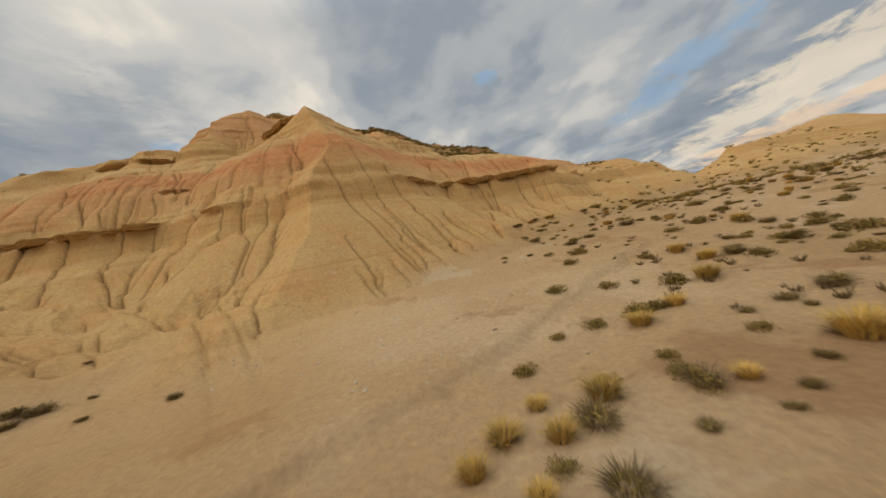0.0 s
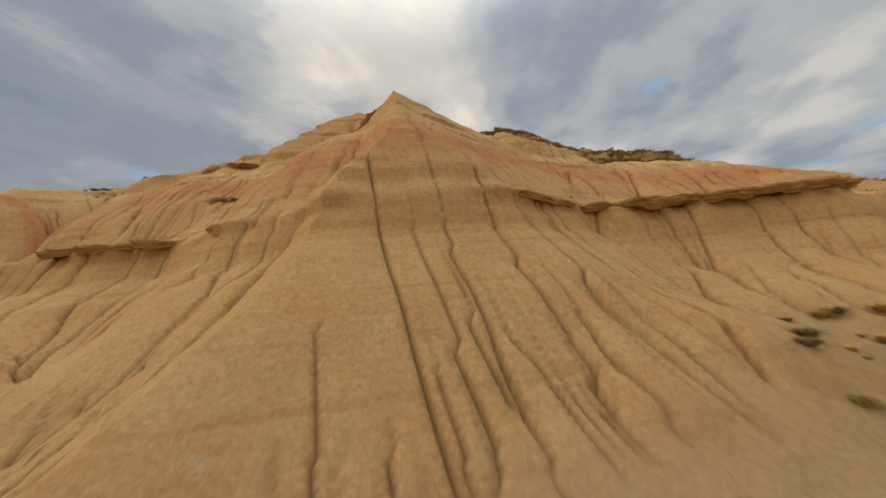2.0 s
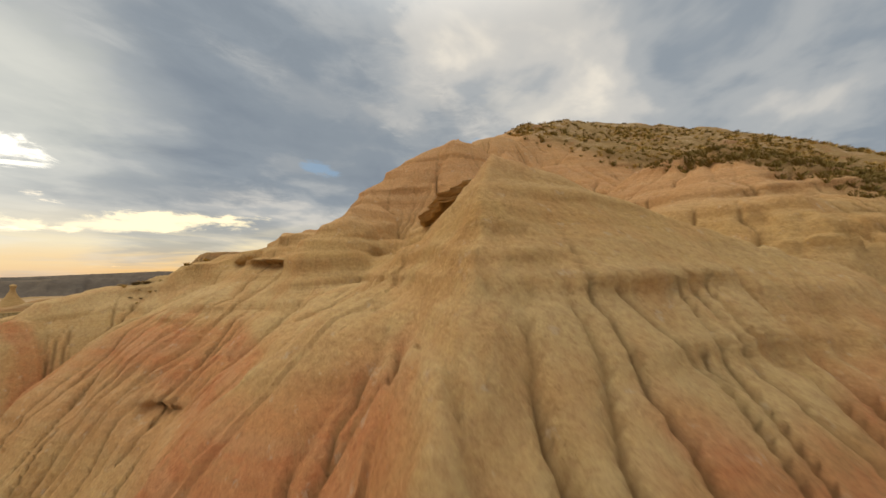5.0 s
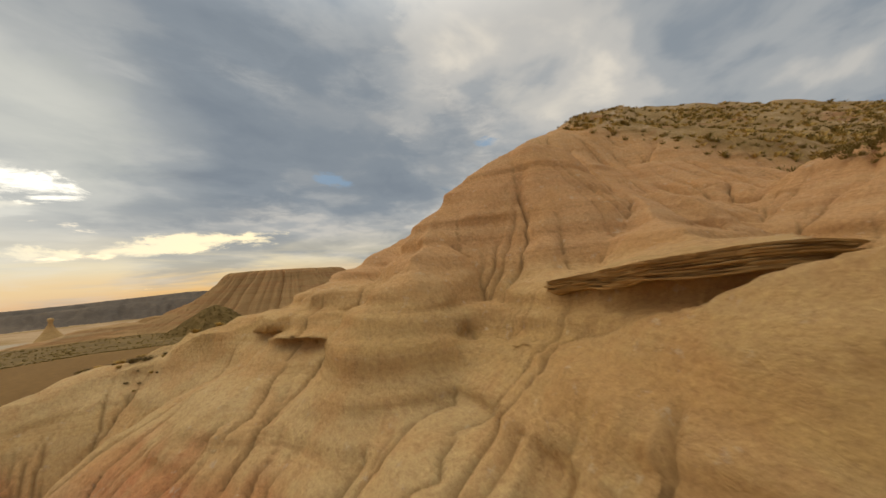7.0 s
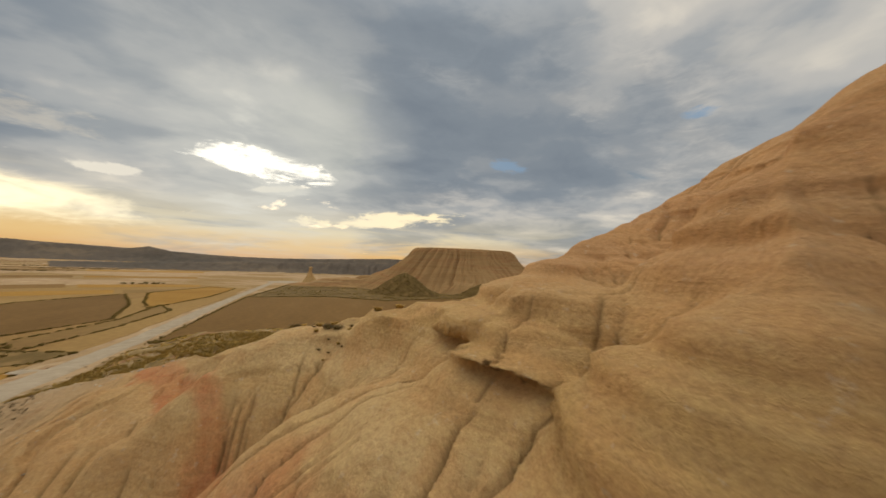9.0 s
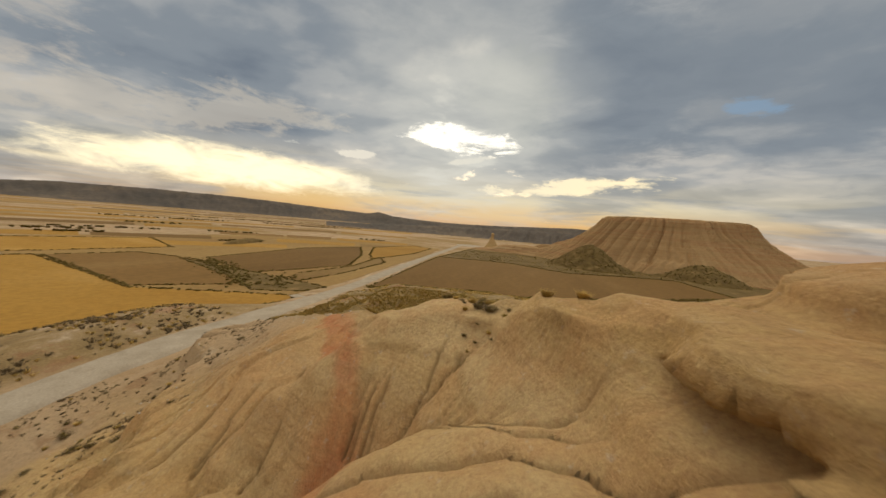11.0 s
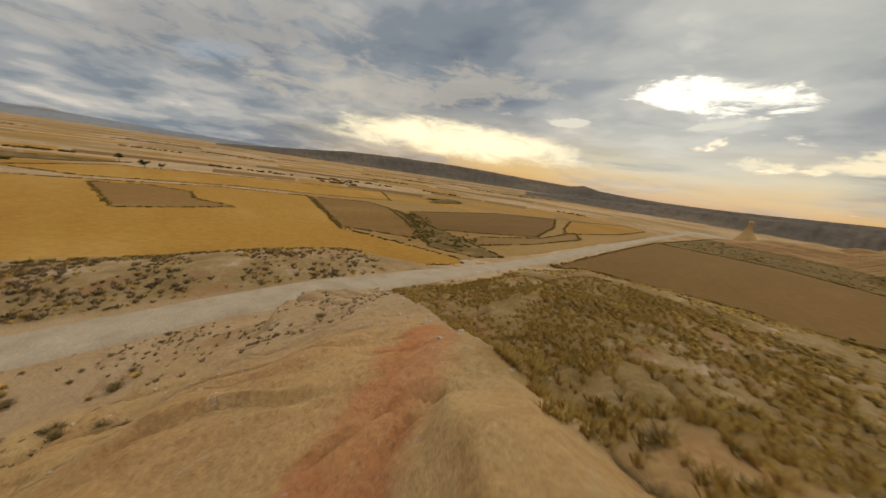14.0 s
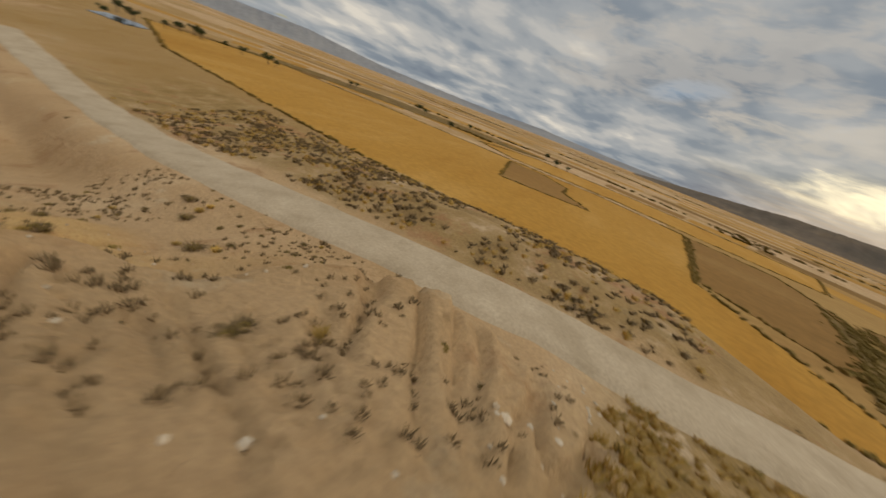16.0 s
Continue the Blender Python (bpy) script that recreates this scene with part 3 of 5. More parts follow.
def clay_material():
    mat, tree, bsdf = material("clay")
    pos = tree.nodes.new("ShaderNodeNewGeometry").outputs["Position"]
    rock, grain = badland_colour(tree, pos)
    soil_n = noise_node(tree, pos, 0.05, 6.0, 0.6)
    soil = ramp_node(tree, soil_n, [(0.34, (0.43, 0.275, 0.14)), (0.52, (0.50, 0.33, 0.18)), (0.66, (0.56, 0.395, 0.235))])
    rust = noise_node(tree, pos, 0.11, 6.0, 0.65)
    soil = mix_node(tree, math_node(tree, "MULTIPLY", ramp_node(tree, rust, [(0.36, 1.0), (0.44, 0.0)]), 0.5), soil, (0.31, 0.155, 0.07))
    soil = mix_node(tree, math_node(tree, "MULTIPLY", ramp_node(tree, rust, [(0.60, 0.0), (0.68, 1.0)]), 0.5), soil, (0.56, 0.45, 0.31))
    far = noise_node(tree, pos, 0.006, 5.0, 0.6)
    soil = mix_node(tree, ramp_node(tree, far, [(0.45, 0.0), (0.6, 0.75)]), soil, (0.31, 0.18, 0.052))
    fine = noise_node(tree, pos, 3.0, 8.0, 0.7)
    soil = mix_node(tree, 0.4, soil, ramp_node(tree, fine, [(0.3, 0.32), (0.7, 0.62)]), "OVERLAY")
    # rough ground under scrub: grey-brown, with pale and rusty gaps
    rough = tree.nodes.new("ShaderNodeAttribute")
    rough.attribute_name = "rough"
    turf = ramp_node(tree, noise_node(tree, pos, 0.16, 7.0, 0.68), [(0.34, (0.21, 0.13, 0.045)), (0.50, (0.31, 0.20, 0.078)), (0.58, (0.39, 0.26, 0.125)), (0.68, (0.54, 0.40, 0.26))])
    turf = mix_node(tree, math_node(tree, "MULTIPLY", ramp_node(tree, rust, [(0.36, 1.0), (0.46, 0.0)]), 0.6), turf, (0.36, 0.16, 0.075))
    turf = mix_node(tree, 0.45, turf, ramp_node(tree, fine, [(0.3, 0.28), (0.7, 0.66)]), "OVERLAY")
    attr = tree.nodes.new("ShaderNodeAttribute")
    attr.attribute_name = "bare"
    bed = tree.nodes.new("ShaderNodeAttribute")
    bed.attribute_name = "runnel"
    # shade of the runnels put into the colour: darker brown along each crease
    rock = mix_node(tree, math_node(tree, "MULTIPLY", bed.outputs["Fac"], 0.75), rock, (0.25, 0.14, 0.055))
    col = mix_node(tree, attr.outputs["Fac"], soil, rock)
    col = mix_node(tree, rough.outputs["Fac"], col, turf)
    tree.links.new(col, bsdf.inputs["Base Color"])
    bsdf.inputs["Roughness"].default_value = 0.95
    bsdf.inputs["Specular IOR Level"].default_value = 0.15
    both = math_node(tree, "ADD", grain, math_node(tree, "MULTIPLY", noise_node(tree, pos, 1.3, 4.0, 0.6), 1.4))
    bump_into(tree, bsdf, both, 0.8, 0.19)
    return mat


def bedrock_material():
    mat, tree, bsdf = material("bedrock")
    pos = tree.nodes.new("ShaderNodeNewGeometry").outputs["Position"]
    rock, grain = badland_colour(tree, pos)
    thin_map = tree.nodes.new("ShaderNodeMapping")
    thin_map.inputs["Scale"].default_value = (0.25, 0.25, 6.0)
    tree.links.new(pos, thin_map.inputs[0])
    leaf = noise_node(tree, thin_map.outputs[0], 1.0, 6.0, 0.6)
    rock = mix_node(tree, 0.5, rock, ramp_node(tree, leaf, [(0.35, (0.27, 0.155, 0.06)), (0.5, (0.50, 0.32, 0.13)), (0.7, (0.58, 0.40, 0.19))]))
    tree.links.new(rock, bsdf.inputs["Base Color"])
    bsdf.inputs["Roughness"].default_value = 0.95
    bsdf.inputs["Specular IOR Level"].default_value = 0.15
    bump_into(tree, bsdf, math_node(tree, "ADD", grain, math_node(tree, "MULTIPLY", leaf, 3.0)), 0.8, 0.15)
    return mat


def plain_material(name, stops, scale, rough=0.95, bump=0.0, stretch=(1, 1, 1), turn=0.0, vary=0.0):
    """A dull earthy surface of a few shades, mixed at two scales."""
    mat, tree, bsdf = material(name)
    pos = tree.nodes.new("ShaderNodeNewGeometry").outputs["Position"]
    mp = tree.nodes.new("ShaderNodeMapping")
    mp.inputs["Scale"].default_value, mp.inputs["Rotation"].default_value = stretch, (0, 0, turn)
    tree.links.new(pos, mp.inputs[0])
    big = noise_node(tree, mp.outputs[0], scale, 6.0, 0.6)
    fine = noise_node(tree, pos, scale * 14, 6.0, 0.65)
    col = ramp_node(tree, big, stops)
    col = mix_node(tree, 0.35, col, ramp_node(tree, fine, [(0.3, 0.32), (0.7, 0.64)]), "OVERLAY")
    if vary:
        info = tree.nodes.new("ShaderNodeObjectInfo")
        hsv = tree.nodes.new("ShaderNodeHueSaturation")
        tree.links.new(col, hsv.inputs["Color"])
        tree.links.new(math_node(tree, "ADD", 1.0 - vary / 2, math_node(tree, "MULTIPLY", info.outputs["Random"], vary)), hsv.inputs["Value"])
        col = hsv.outputs["Color"]
    tree.links.new(col, bsdf.inputs["Base Color"])
    bsdf.inputs["Roughness"].default_value = rough
    bsdf.inputs["Specular IOR Level"].default_value = 0.12
    if bump:
        bump_into(tree, bsdf, fine, 0.5, bump)
    return mat


CLAY = clay_material()
BEDROCK = bedrock_material()
GRAVEL = plain_material("gravel", [(0.3, (0.38, 0.295, 0.20)), (0.55, (0.445, 0.35, 0.245)), (0.75, (0.50, 0.40, 0.285))], 0.25, bump=0.03)
STUBBLE = plain_material("stubble", [(0.3, (0.37, 0.18, 0.032)), (0.5, (0.41, 0.212, 0.042)), (0.7, (0.45, 0.245, 0.06))], 0.035, bump=0.05, stretch=(1, 0.35, 1), turn=0.5, vary=0.25)
FALLOW = plain_material("fallow", [(0.3, (0.20, 0.105, 0.03)), (0.55, (0.235, 0.125, 0.038)), (0.75, (0.27, 0.15, 0.05))], 0.02, bump=0.06, stretch=(0.3, 1, 1), turn=0.3, vary=0.3)
PALE_FIELD = plain_material("pale_field", [(0.3, (0.27, 0.15, 0.05)), (0.55, (0.32, 0.19, 0.065)), (0.75, (0.37, 0.235, 0.095))], 0.02, bump=0.05, stretch=(0.3, 1, 1), turn=0.3, vary=0.3)
SCRUB = plain_material("scrub", [(0.3, (0.13, 0.08, 0.028)), (0.5, (0.18, 0.112, 0.038)), (0.7, (0.28, 0.172, 0.065))], 0.12, bump=0.3)
FAR_RIDGE = plain_material("far_ridge", [(0.32, (0.095, 0.078, 0.062)), (0.5, (0.13, 0.10, 0.076)), (0.72, (0.20, 0.145, 0.097))], 0.004, stretch=(1, 1, 3.0))
MESA_CLAY = plain_material("mesa_clay", [(0.32, (0.40, 0.225, 0.095)), (0.48, (0.45, 0.27, 0.12)), (0.56, (0.43, 0.23, 0.10)), (0.70, (0.49, 0.32, 0.155))], 0.06, bump=0.5, stretch=(0.12, 0.12, 2.6))
# distance haze is painted into this blue-grey; the air itself is clear
HAZE_TINT_RIDGE = plain_material("haze_tint_ridge", [(0.32, (0.22, 0.22, 0.235)), (0.6, (0.27, 0.265, 0.27))], 0.002)


# ---------------------------------------------------------------- ground
def sheet(name, xs, ys, zs, mat, attribute=None):
    gx, gy = (xs, ys) if np.ndim(xs) == 2 else np.meshgrid(xs, ys)
    ny, nx = gx.shape
    co = np.stack([gx, gy, zs], -1).reshape(-1, 3).astype(np.float32)
    i = np.arange(nx * ny).reshape(ny, nx)
    quads = np.stack([i[:-1, :-1], i[:-1, 1:], i[1:, 1:], i[1:, :-1]], -1).reshape(-1, 4)
    me = bpy.data.meshes.new(name)
    me.vertices.add(len(co))
    me.vertices.foreach_set("co", co.ravel())
    me.loops.add(quads.size)
    me.loops.foreach_set("vertex_index", quads.ravel().astype(np.int32))
    me.polygons.add(len(quads))
    me.polygons.foreach_set("loop_start", np.arange(0, quads.size, 4, dtype=np.int32))
    me.update(calc_edges=True)
    me.polygons.foreach_set("use_smooth", np.ones(len(quads), dtype=bool))
    if attribute is not None:
        a = me.attributes.new("bare", "FLOAT", "POINT")
        a.data.foreach_set("value", attribute.ravel().astype(np.float32))
    me.materials.append(mat)
    return new(name, me)




THIN_BEDS = tuple((b + 0.35 * math.sin(b * 7.0), (0.11 if b < 46 else 0.22) + 0.05 * math.sin(b * 3.0), 0.12 if b < 46 else 0.26, 101 + i) for i, b in enumerate((36.2, 40.0, 47.6, 49.3, 51.2, 52.4, 53.3, 55.6, 56.4, 57.3, 59.2, 61.0, 63.1, 68.5, 71.2, 74.0, 77.5, 81.0, 85.0, 90.0)))


# dark slots under the harder beds: middle (x, y), height, half length, depth
SLOTS = ((-59.2, 66.4, 54.0, 3.4, 1.5), (-51.6, 68.8, 53.8, 3.0, 1.5), (-38.1, 74.6, 54.2, 0.9, 0.4), (-33.4, 73.0, 53.8, 1.8, 0.6),
         (-40.2, 57.2, 42.6, 2.2, 0.9), (-11.3, 55.8, 43.5, 0.8, 0.2), (-30.0, 49.6, 35.7, 2.6, 0.7), (-67.2, 54.0, 42.6, 1.4, 0.5), (-54.0, 45.8, 38.4, 2.4, 0.5))


def undercut():
    """Harder beds stand proud: the edge is pushed outwards at each bed's height and the clay below it is set back."""
    x, y, z = LAND_X[CORE].copy(), LAND_Y[CORE].copy(), LAND_Z[CORE].copy()
    gy, gx = np.gradient(blur(z, 5), CELL)
    slope = np.hypot(gx, gy) + 1e-6
    ox, oy = -gx / slope, -gy / slope
    keep = step01(0.35, 0.75, slope) * LAND_BARE[CORE]
    for bed, out, back, seed in ((35.8, 0.40, 0.5, 41), (44.3, 0.15, 0.2, 42), (54.8, 0.22, 0.3, 43), (50.9, 0.25, 0.2, 44), (57.6, 0.22, 0.26, 45), (66.0, 0.4, 0.4, 46), (38.4, 0.25, 0.25, 47)) + THIN_BEDS:
        level = z - bed - 0.9 * fbm(x / 15, y / 15, 2, seed)
        some = step01(-0.25, 0.25, fbm(x / 8, y / 8, 2, seed + 20)) * keep
        thin = 0.5 if seed > 100 else 1.0
        lip = np.exp(-((level - 0.45 * thin) / (0.5 * thin)) ** 2) * out
        hollow = np.exp(-((level + 1.1 * thin) / (0.75 * thin)) ** 2) * back
        x, y = x + ox * (lip - hollow) * some, y + oy * (lip - hollow) * some
    for sx, sy, sz, half, deep in SLOTS:
        away = np.hypot(LAND_X[CORE] - sx, LAND_Y[CORE] - sy) / (half * (1 + 0.3 * fbm(LAND_X[CORE], LAND_Y[CORE], 2, 61)))
        level = z - sz - 0.25 * fbm(x / 1.7, y / 1.7, 2, 62)
        push = deep * (0.16 * np.exp(-((level - 0.40) / 0.40) ** 2) - step01(0.06, -0.12, level) * step01(-1.7, -0.3, level)) * np.exp(-away**4)
        x, y = x + ox * push, y + oy * push
    rim = np.zeros(x.shape)
    rim[4:-4, 4:-4] = 1
    full_x, full_y = LAND_X.copy(), LAND_Y.copy()
    full_x[CORE] += (x - LAND_X[CORE]) * rim
    full_y[CORE] += (y - LAND_Y[CORE]) * rim
    return full_x, full_y


def build_ground():
    x, y = undercut()
    toe = step01(33, 20, LAND_Y + 4 * fbm(LAND_X / 9, LAND_Y / 9, 3, 75)) * step01(-70, -82, LAND_X)
    ob = sheet("ground", x, y, LAND_Z, CLAY, LAND_BARE * (1 - 0.9 * toe))
    # carries the painted crease darkening over to the clay's colour
    crease_shade = np.zeros(LAND_Z.shape, dtype=np.float32)
    crease_shade[CORE] = CREASE_SHADE
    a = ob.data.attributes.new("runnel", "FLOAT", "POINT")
    a.data.foreach_set("value", crease_shade.ravel())
    a = ob.data.attributes.new("red", "FLOAT", "POINT")
    a.data.foreach_set("value", RED.ravel().astype(np.float32))
    a = ob.data.attributes.new("rough", "FLOAT", "POINT")
    a.data.foreach_set("value", ROUGH.ravel().astype(np.float32))
    return tagged(ob, "bare ochre clay ground rising into gullied badland slopes", "ground", kind="structure")


build_ground()


# ---------------------------------------------------------------- helpers for things
def mesh_object(name, verts, faces, mat, smooth=False, parent=None):
    me = bpy.data.meshes.new(name)
    me.from_pydata([tuple(v) for v in verts], [], faces)
    me.update()
    if smooth:
        me.polygons.foreach_set("use_smooth", [True] * len(me.polygons))
    me.materials.append(mat)
    ob = new(name, me)
    if parent is not None:
        ob.parent = parent
    return ob


def rand(seed):
    return random.Random(seed)


# ---------------------------------------------------------------- road
def smooth_line(points, step):
    """A line through points (Catmull-Rom), cut at about that step."""
    pts = [Vector(p) for p in points]
    pts = [pts[0] * 2 - pts[1]] + pts + [pts[-1] * 2 - pts[-2]]
    out = []
    for a, b, c, d in zip(pts, pts[1:], pts[2:], pts[3:]):
        n = max(1, int((c - b).length / step))
        for i in range(n):
            t = i / n
            out.append(0.5 * ((2 * b) + (c - a) * t + (2 * a - 5 * b + 4 * c - d) * t * t + (3 * b - a - 3 * c + d) * t**3))
    out.append(pts[-2])
    return out


def ribbon(name, line, section, mat, seed, wander=0.0):
    """A strip along a line with a cross-section of (offset, lift), set on the line's own heights."""
    verts, faces = [], []
    k = len(section)
    for i, p in enumerate(line):
        a, b = line[max(i - 1, 0)], line[min(i + 1, len(line) - 1)]
        n = Vector((-(b - a).y, (b - a).x, 0)).normalized()
        for q, (off, lift) in enumerate(section):
            w = wander * float(fbm(np.array([i * 0.31 + q * 7.3]), np.array([seed * 3.7]), 2, seed)[0]) if q in (0, 1, k - 2, k - 1) else 0
            verts.append((p.x + n.x * (off + w), p.y + n.y * (off + w), p.z + lift))
        if i:
            for q in range(k - 1):
                faces.append((k * (i - 1) + q, k * i + q, k * i + q + 1, k * (i - 1) + q + 1))
    return mesh_object(name, verts, faces, mat, smooth=True)


def build_road():
    line = smooth_line(ROAD, 2.0)
    section = [(-6.2, -1.6), (-3.9, -0.05), (-3.3, 0.10), (-1.6, 0.06), (0, 0.14), (1.6, 0.06), (3.3, 0.10), (3.9, -0.05), (6.2, -1.6)]
    ob = ribbon("road", line, section, GRAVEL, 3, 0.5)
    tagged(ob, "pale grey gravel track with worn wheel lines", "road", kind="structure")
    side = smooth_line([(-156, -27, 23.4), (-160, -35, 22.6), (-163, -41, 21.9)], 2.0)
    ob = ribbon("road", side, [(-2.4, -0.3), (-1.5, 0.05), (0, 0.08), (1.5, 0.05), (2.4, -0.3)], GRAVEL, 5, 0.3)
    tagged(ob, "short pale gravel side track into the fields", "road", kind="structure")
    lot = [(-640, -70), (-700, -60), (-720, -92), (-690, -112), (-650, -104)]
    patch("pavement", lot, GRAVEL, 21.22, "pale gravel parking ground beside the track", "parking ground")


# ---------------------------------------------------------------- fields
def patch(name, outline, mat, z, label, category, kind="structure"):
    """A level piece of ground with an uneven border and a low edge."""
    ring = []
    n = len(outline)
    for i in range(n):
        a, b = Vector(outline[i]), Vector(outline[(i + 1) % n])
        m = max(2, int((b - a).length / 9))
        for j in range(m):
            p = a.lerp(b, j / m)
            s = 1.4 if j else 0.0
            ring.append((p.x + s * noise.noise((p.x / 14, p.y / 14, 1.7)), p.y + s * noise.noise((p.x / 14, p.y / 14, 8.1))))
    bm = bmesh.new()
    top = [bm.verts.new((x, y, z)) for x, y in ring]
    low = [bm.verts.new((x, y, z - 0.5)) for x, y in ring]
    face = bm.faces.new(top)
    if face.normal.z < 0:
        face.normal_flip()
    for i in range(len(ring)):
        bm.faces.new((top[i], low[i], low[(i + 1) % len(ring)], top[(i + 1) % len(ring)]))
    bmesh.ops.triangulate(bm, faces=[face])
    bmesh.ops.recalc_face_normals(bm, faces=bm.faces[:])
    me = bpy.data.meshes.new(name)
    bm.to_mesh(me)
    bm.free()
    me.materials.append(mat)
    ob = new(name, me)
    return tagged(ob, label, category, kind=kind)


FIELDS = [
    ([(-156, -44), (-200, -44), (-300, -58), (-414, -73), (-520, -92), (-560, -200), (-420, -330), (-160, -335), (-142, -215), (-132, -100)], PALE_FIELD, 21.09, "dry grassy ground between the fields"),
    ([(-165, -41), (-156, -60), (-135, -101), (-152, -214), (-100, -232), (-38, -222), (60, -215), (190, -195), (225, -120), (100, -72), (10, -64), (-50, -58), (-82, -60), (-105, -58), (-126, -46), (-140, -41), (-155, -38)], STUBBLE, 21.16, "wide golden stubble field, cut and dry"),
    ([(-36, -212), (-54, -134), (-75, -140), (-98, -147), (-82, -168), (-80, -196), (-60, -214)], FALLOW, 21.24, "small brown ploughed patch inside the golden field"),
    ([(-199, -168), (-194, -109), (-192, -75), (-187, -43), (-173, -46), (-161, -64), (-176, -95)], SCRUB, 21.22, "strip of olive scrub between the ploughed fields"),
    ([(-154, -212), (-137, -104), (-164, -80), (-178, -92), (-204, -160), (-196, -205)], FALLOW, 21.20, "brown ploughed field with a scrubby border"),
    ([(-212, -162), (-192, -100), (-212, -92), (-262, -80), (-330, -112), (-405, -160), (-330, -180)], FALLOW, 21.16, "long brown ploughed field beyond a hedge"),
    ([(-206, -80), (-188, -64), (-230, -62), (-300, -70), (-330, -92), (-262, -76)], PALE_FIELD, 21.16, "pale dry field along the track"),
    ([(-340, -108), (-310, -88), (-400, -86), (-500, -100), (-520, -135), (-420, -150)], STUBBLE, 21.16, "golden stubble strip near the track"),
    ([(-200, -27), (-207, -2), (-215, 30), (-247, 75), (-298, 142), (-350, 205), (-440, 192), (-419, 138), (-389, 84), (-421, 22), (-400, -55), (-300, -42)], FALLOW, 21.16, "broad brown ploughed field beside the track"),
    ([(-404, -54), (-425, 22), (-393, 84), (-423, 138), (-444, 192), (-354, 207), (-380, 290), (-620, 300), (-640, 90), (-600, -60)], SCRUB, 21.12, "rough scrubby ground between field and mesa"),
    ([(-8, -330), (-40, -372), (60, -352), (150, -330), (205, -250), (215, -160), (170, -215), (100, -262)], SCRUB, 21.16, "strip of green scrub by a watercourse"),
    ([(-160, -232), (-110, -245), (-30, -238), (10, -262), (-30, -330), (-150, -330), (-260, -300), (-230, -225)], STUBBLE, 21.14, "golden stubble field behind the ploughed ones"),
]


def build_fields():
    for outline, mat, z, label in FIELDS:
        patch("field", outline, mat, z, label, "field")
    r = rand(5)
    # strips of farmland out to the far ridges
    for row in range(15):
        near = 330 + row * 62 * (1 + row * 0.11)
        depth = 40 * (1 + row * 0.11)
        a = 112.0 + r.uniform(-3, 2)
        while a < 232:
            span = r.uniform(7, 26)
            mat, label = r.choice(((STUBBLE, "distant golden stubble strip"), (STUBBLE, "distant golden stubble strip"), (STUBBLE, "distant golden stubble strip"), (FALLOW, "distant brown ploughed strip"), (PALE_FIELD, "distant pale dry strip")))
            if r.random() < 0.82:
                pts = []
                for az, d in ((a, near), (a + span * 0.93, near + r.uniform(-8, 8)), (a + span * 0.93, near + depth), (a, near + depth + r.uniform(-10, 10))):
                    ang = radians(az)
                    pts.append((-70 - math.sin(ang) * d, 40 + math.cos(ang) * d))
                if pts[0][1] < -90:
                    patch("field", pts, mat, 21.10 + r.uniform(0, 0.03), label, "field")
            a += span


# ---------------------------------------------------------------- far hills
def far_ridge(name, profile, dist, depth, mat, label, seed, foot=20.0, rough=1.0):
    """A distant line of hills: heights by direction (degrees left of north, metres), with a gullied front and a level top."""
    azs = np.arange(profile[0][0], profile[-1][0], 0.22)
    tops = np.interp(azs, [p[0] for p in profile], [p[1] for p in profile])
    depths = np.array([0, 0.12, 0.25, 0.4, 0.55, 0.7, 0.8, 0.9, 1.0, 1.2, 1.7])
    rise = np.array([0, 0.06, 0.15, 0.28, 0.43, 0.60, 0.74, 0.87, 0.96, 1.0, 0.95])
    a, q = np.meshgrid(azs, np.arange(len(depths)))
    wob = fbm(a * 1.1, q * 0.5, 4, seed)
    d = dist + depth * depths[q] + depth * 0.10 * wob * (depths[q] < 0.95)
    z = foot + (tops[None, :] - foot) * np.clip(rise[q] + 0.16 * rough * fbm(a * 2.1 + 3, q * 0.6, 3, seed + 3) * (rise[q] < 0.99) * (rise[q] > 0), 0, 1)
    x = -60 - np.sin(np.radians(a)) * d
    y = 55 + np.cos(np.radians(a)) * d
    ob = sheet(name, x[::-1], y[::-1], z[::-1], mat)
    return tagged(ob, label, "hills", kind="structure")


HILL_SPOTS = {}


def local_hill(name, cx, cy, sx, sy, turn, profile, mat, label, seed, gully=3.0, n=110, base=20.5, flutes=7.0):
    """A free-standing hill on an oval plan; profile gives height over base by the share of the way in from its foot."""
    u = np.linspace(-1.4, 1.4, n)
    gx, gy = np.meshgrid(u, u)
    ang = np.arctan2(gy, gx)
    rad = np.hypot(gx, gy) * (1 + 0.20 * fbm(gx * 2.0 + seed, gy * 2.0, 3, seed)) + 0.035 * (gully / 3.0) * np.abs(fbm(ang * flutes + 1.6 * fbm(gx * 5, gy * 5, 3, seed + 5), ang * 0 + 1.5, 2, seed + 1)) * 2
    inward = np.clip(1 - rad, 0, 1)
    z = base - 2 + np.interp(inward, [p[0] for p in profile], [p[1] + (2 if p[0] > 0 else 0) for p in profile]) + 0.8 * fbm(gx * 9, gy * 9, 3, seed + 2) * (inward > 0.02)
    c, s = math.cos(turn), math.sin(turn)
    x = cx + gx * sx * c - gy * sy * s
    y = cy + gx * sx * s + gy * sy * c
    HILL_SPOTS[label] = (x[inward > 0.03], y[inward > 0.03], z[inward > 0.03])
    ob = sheet(name, x, y, z, mat)
    return tagged(ob, label, "hill")


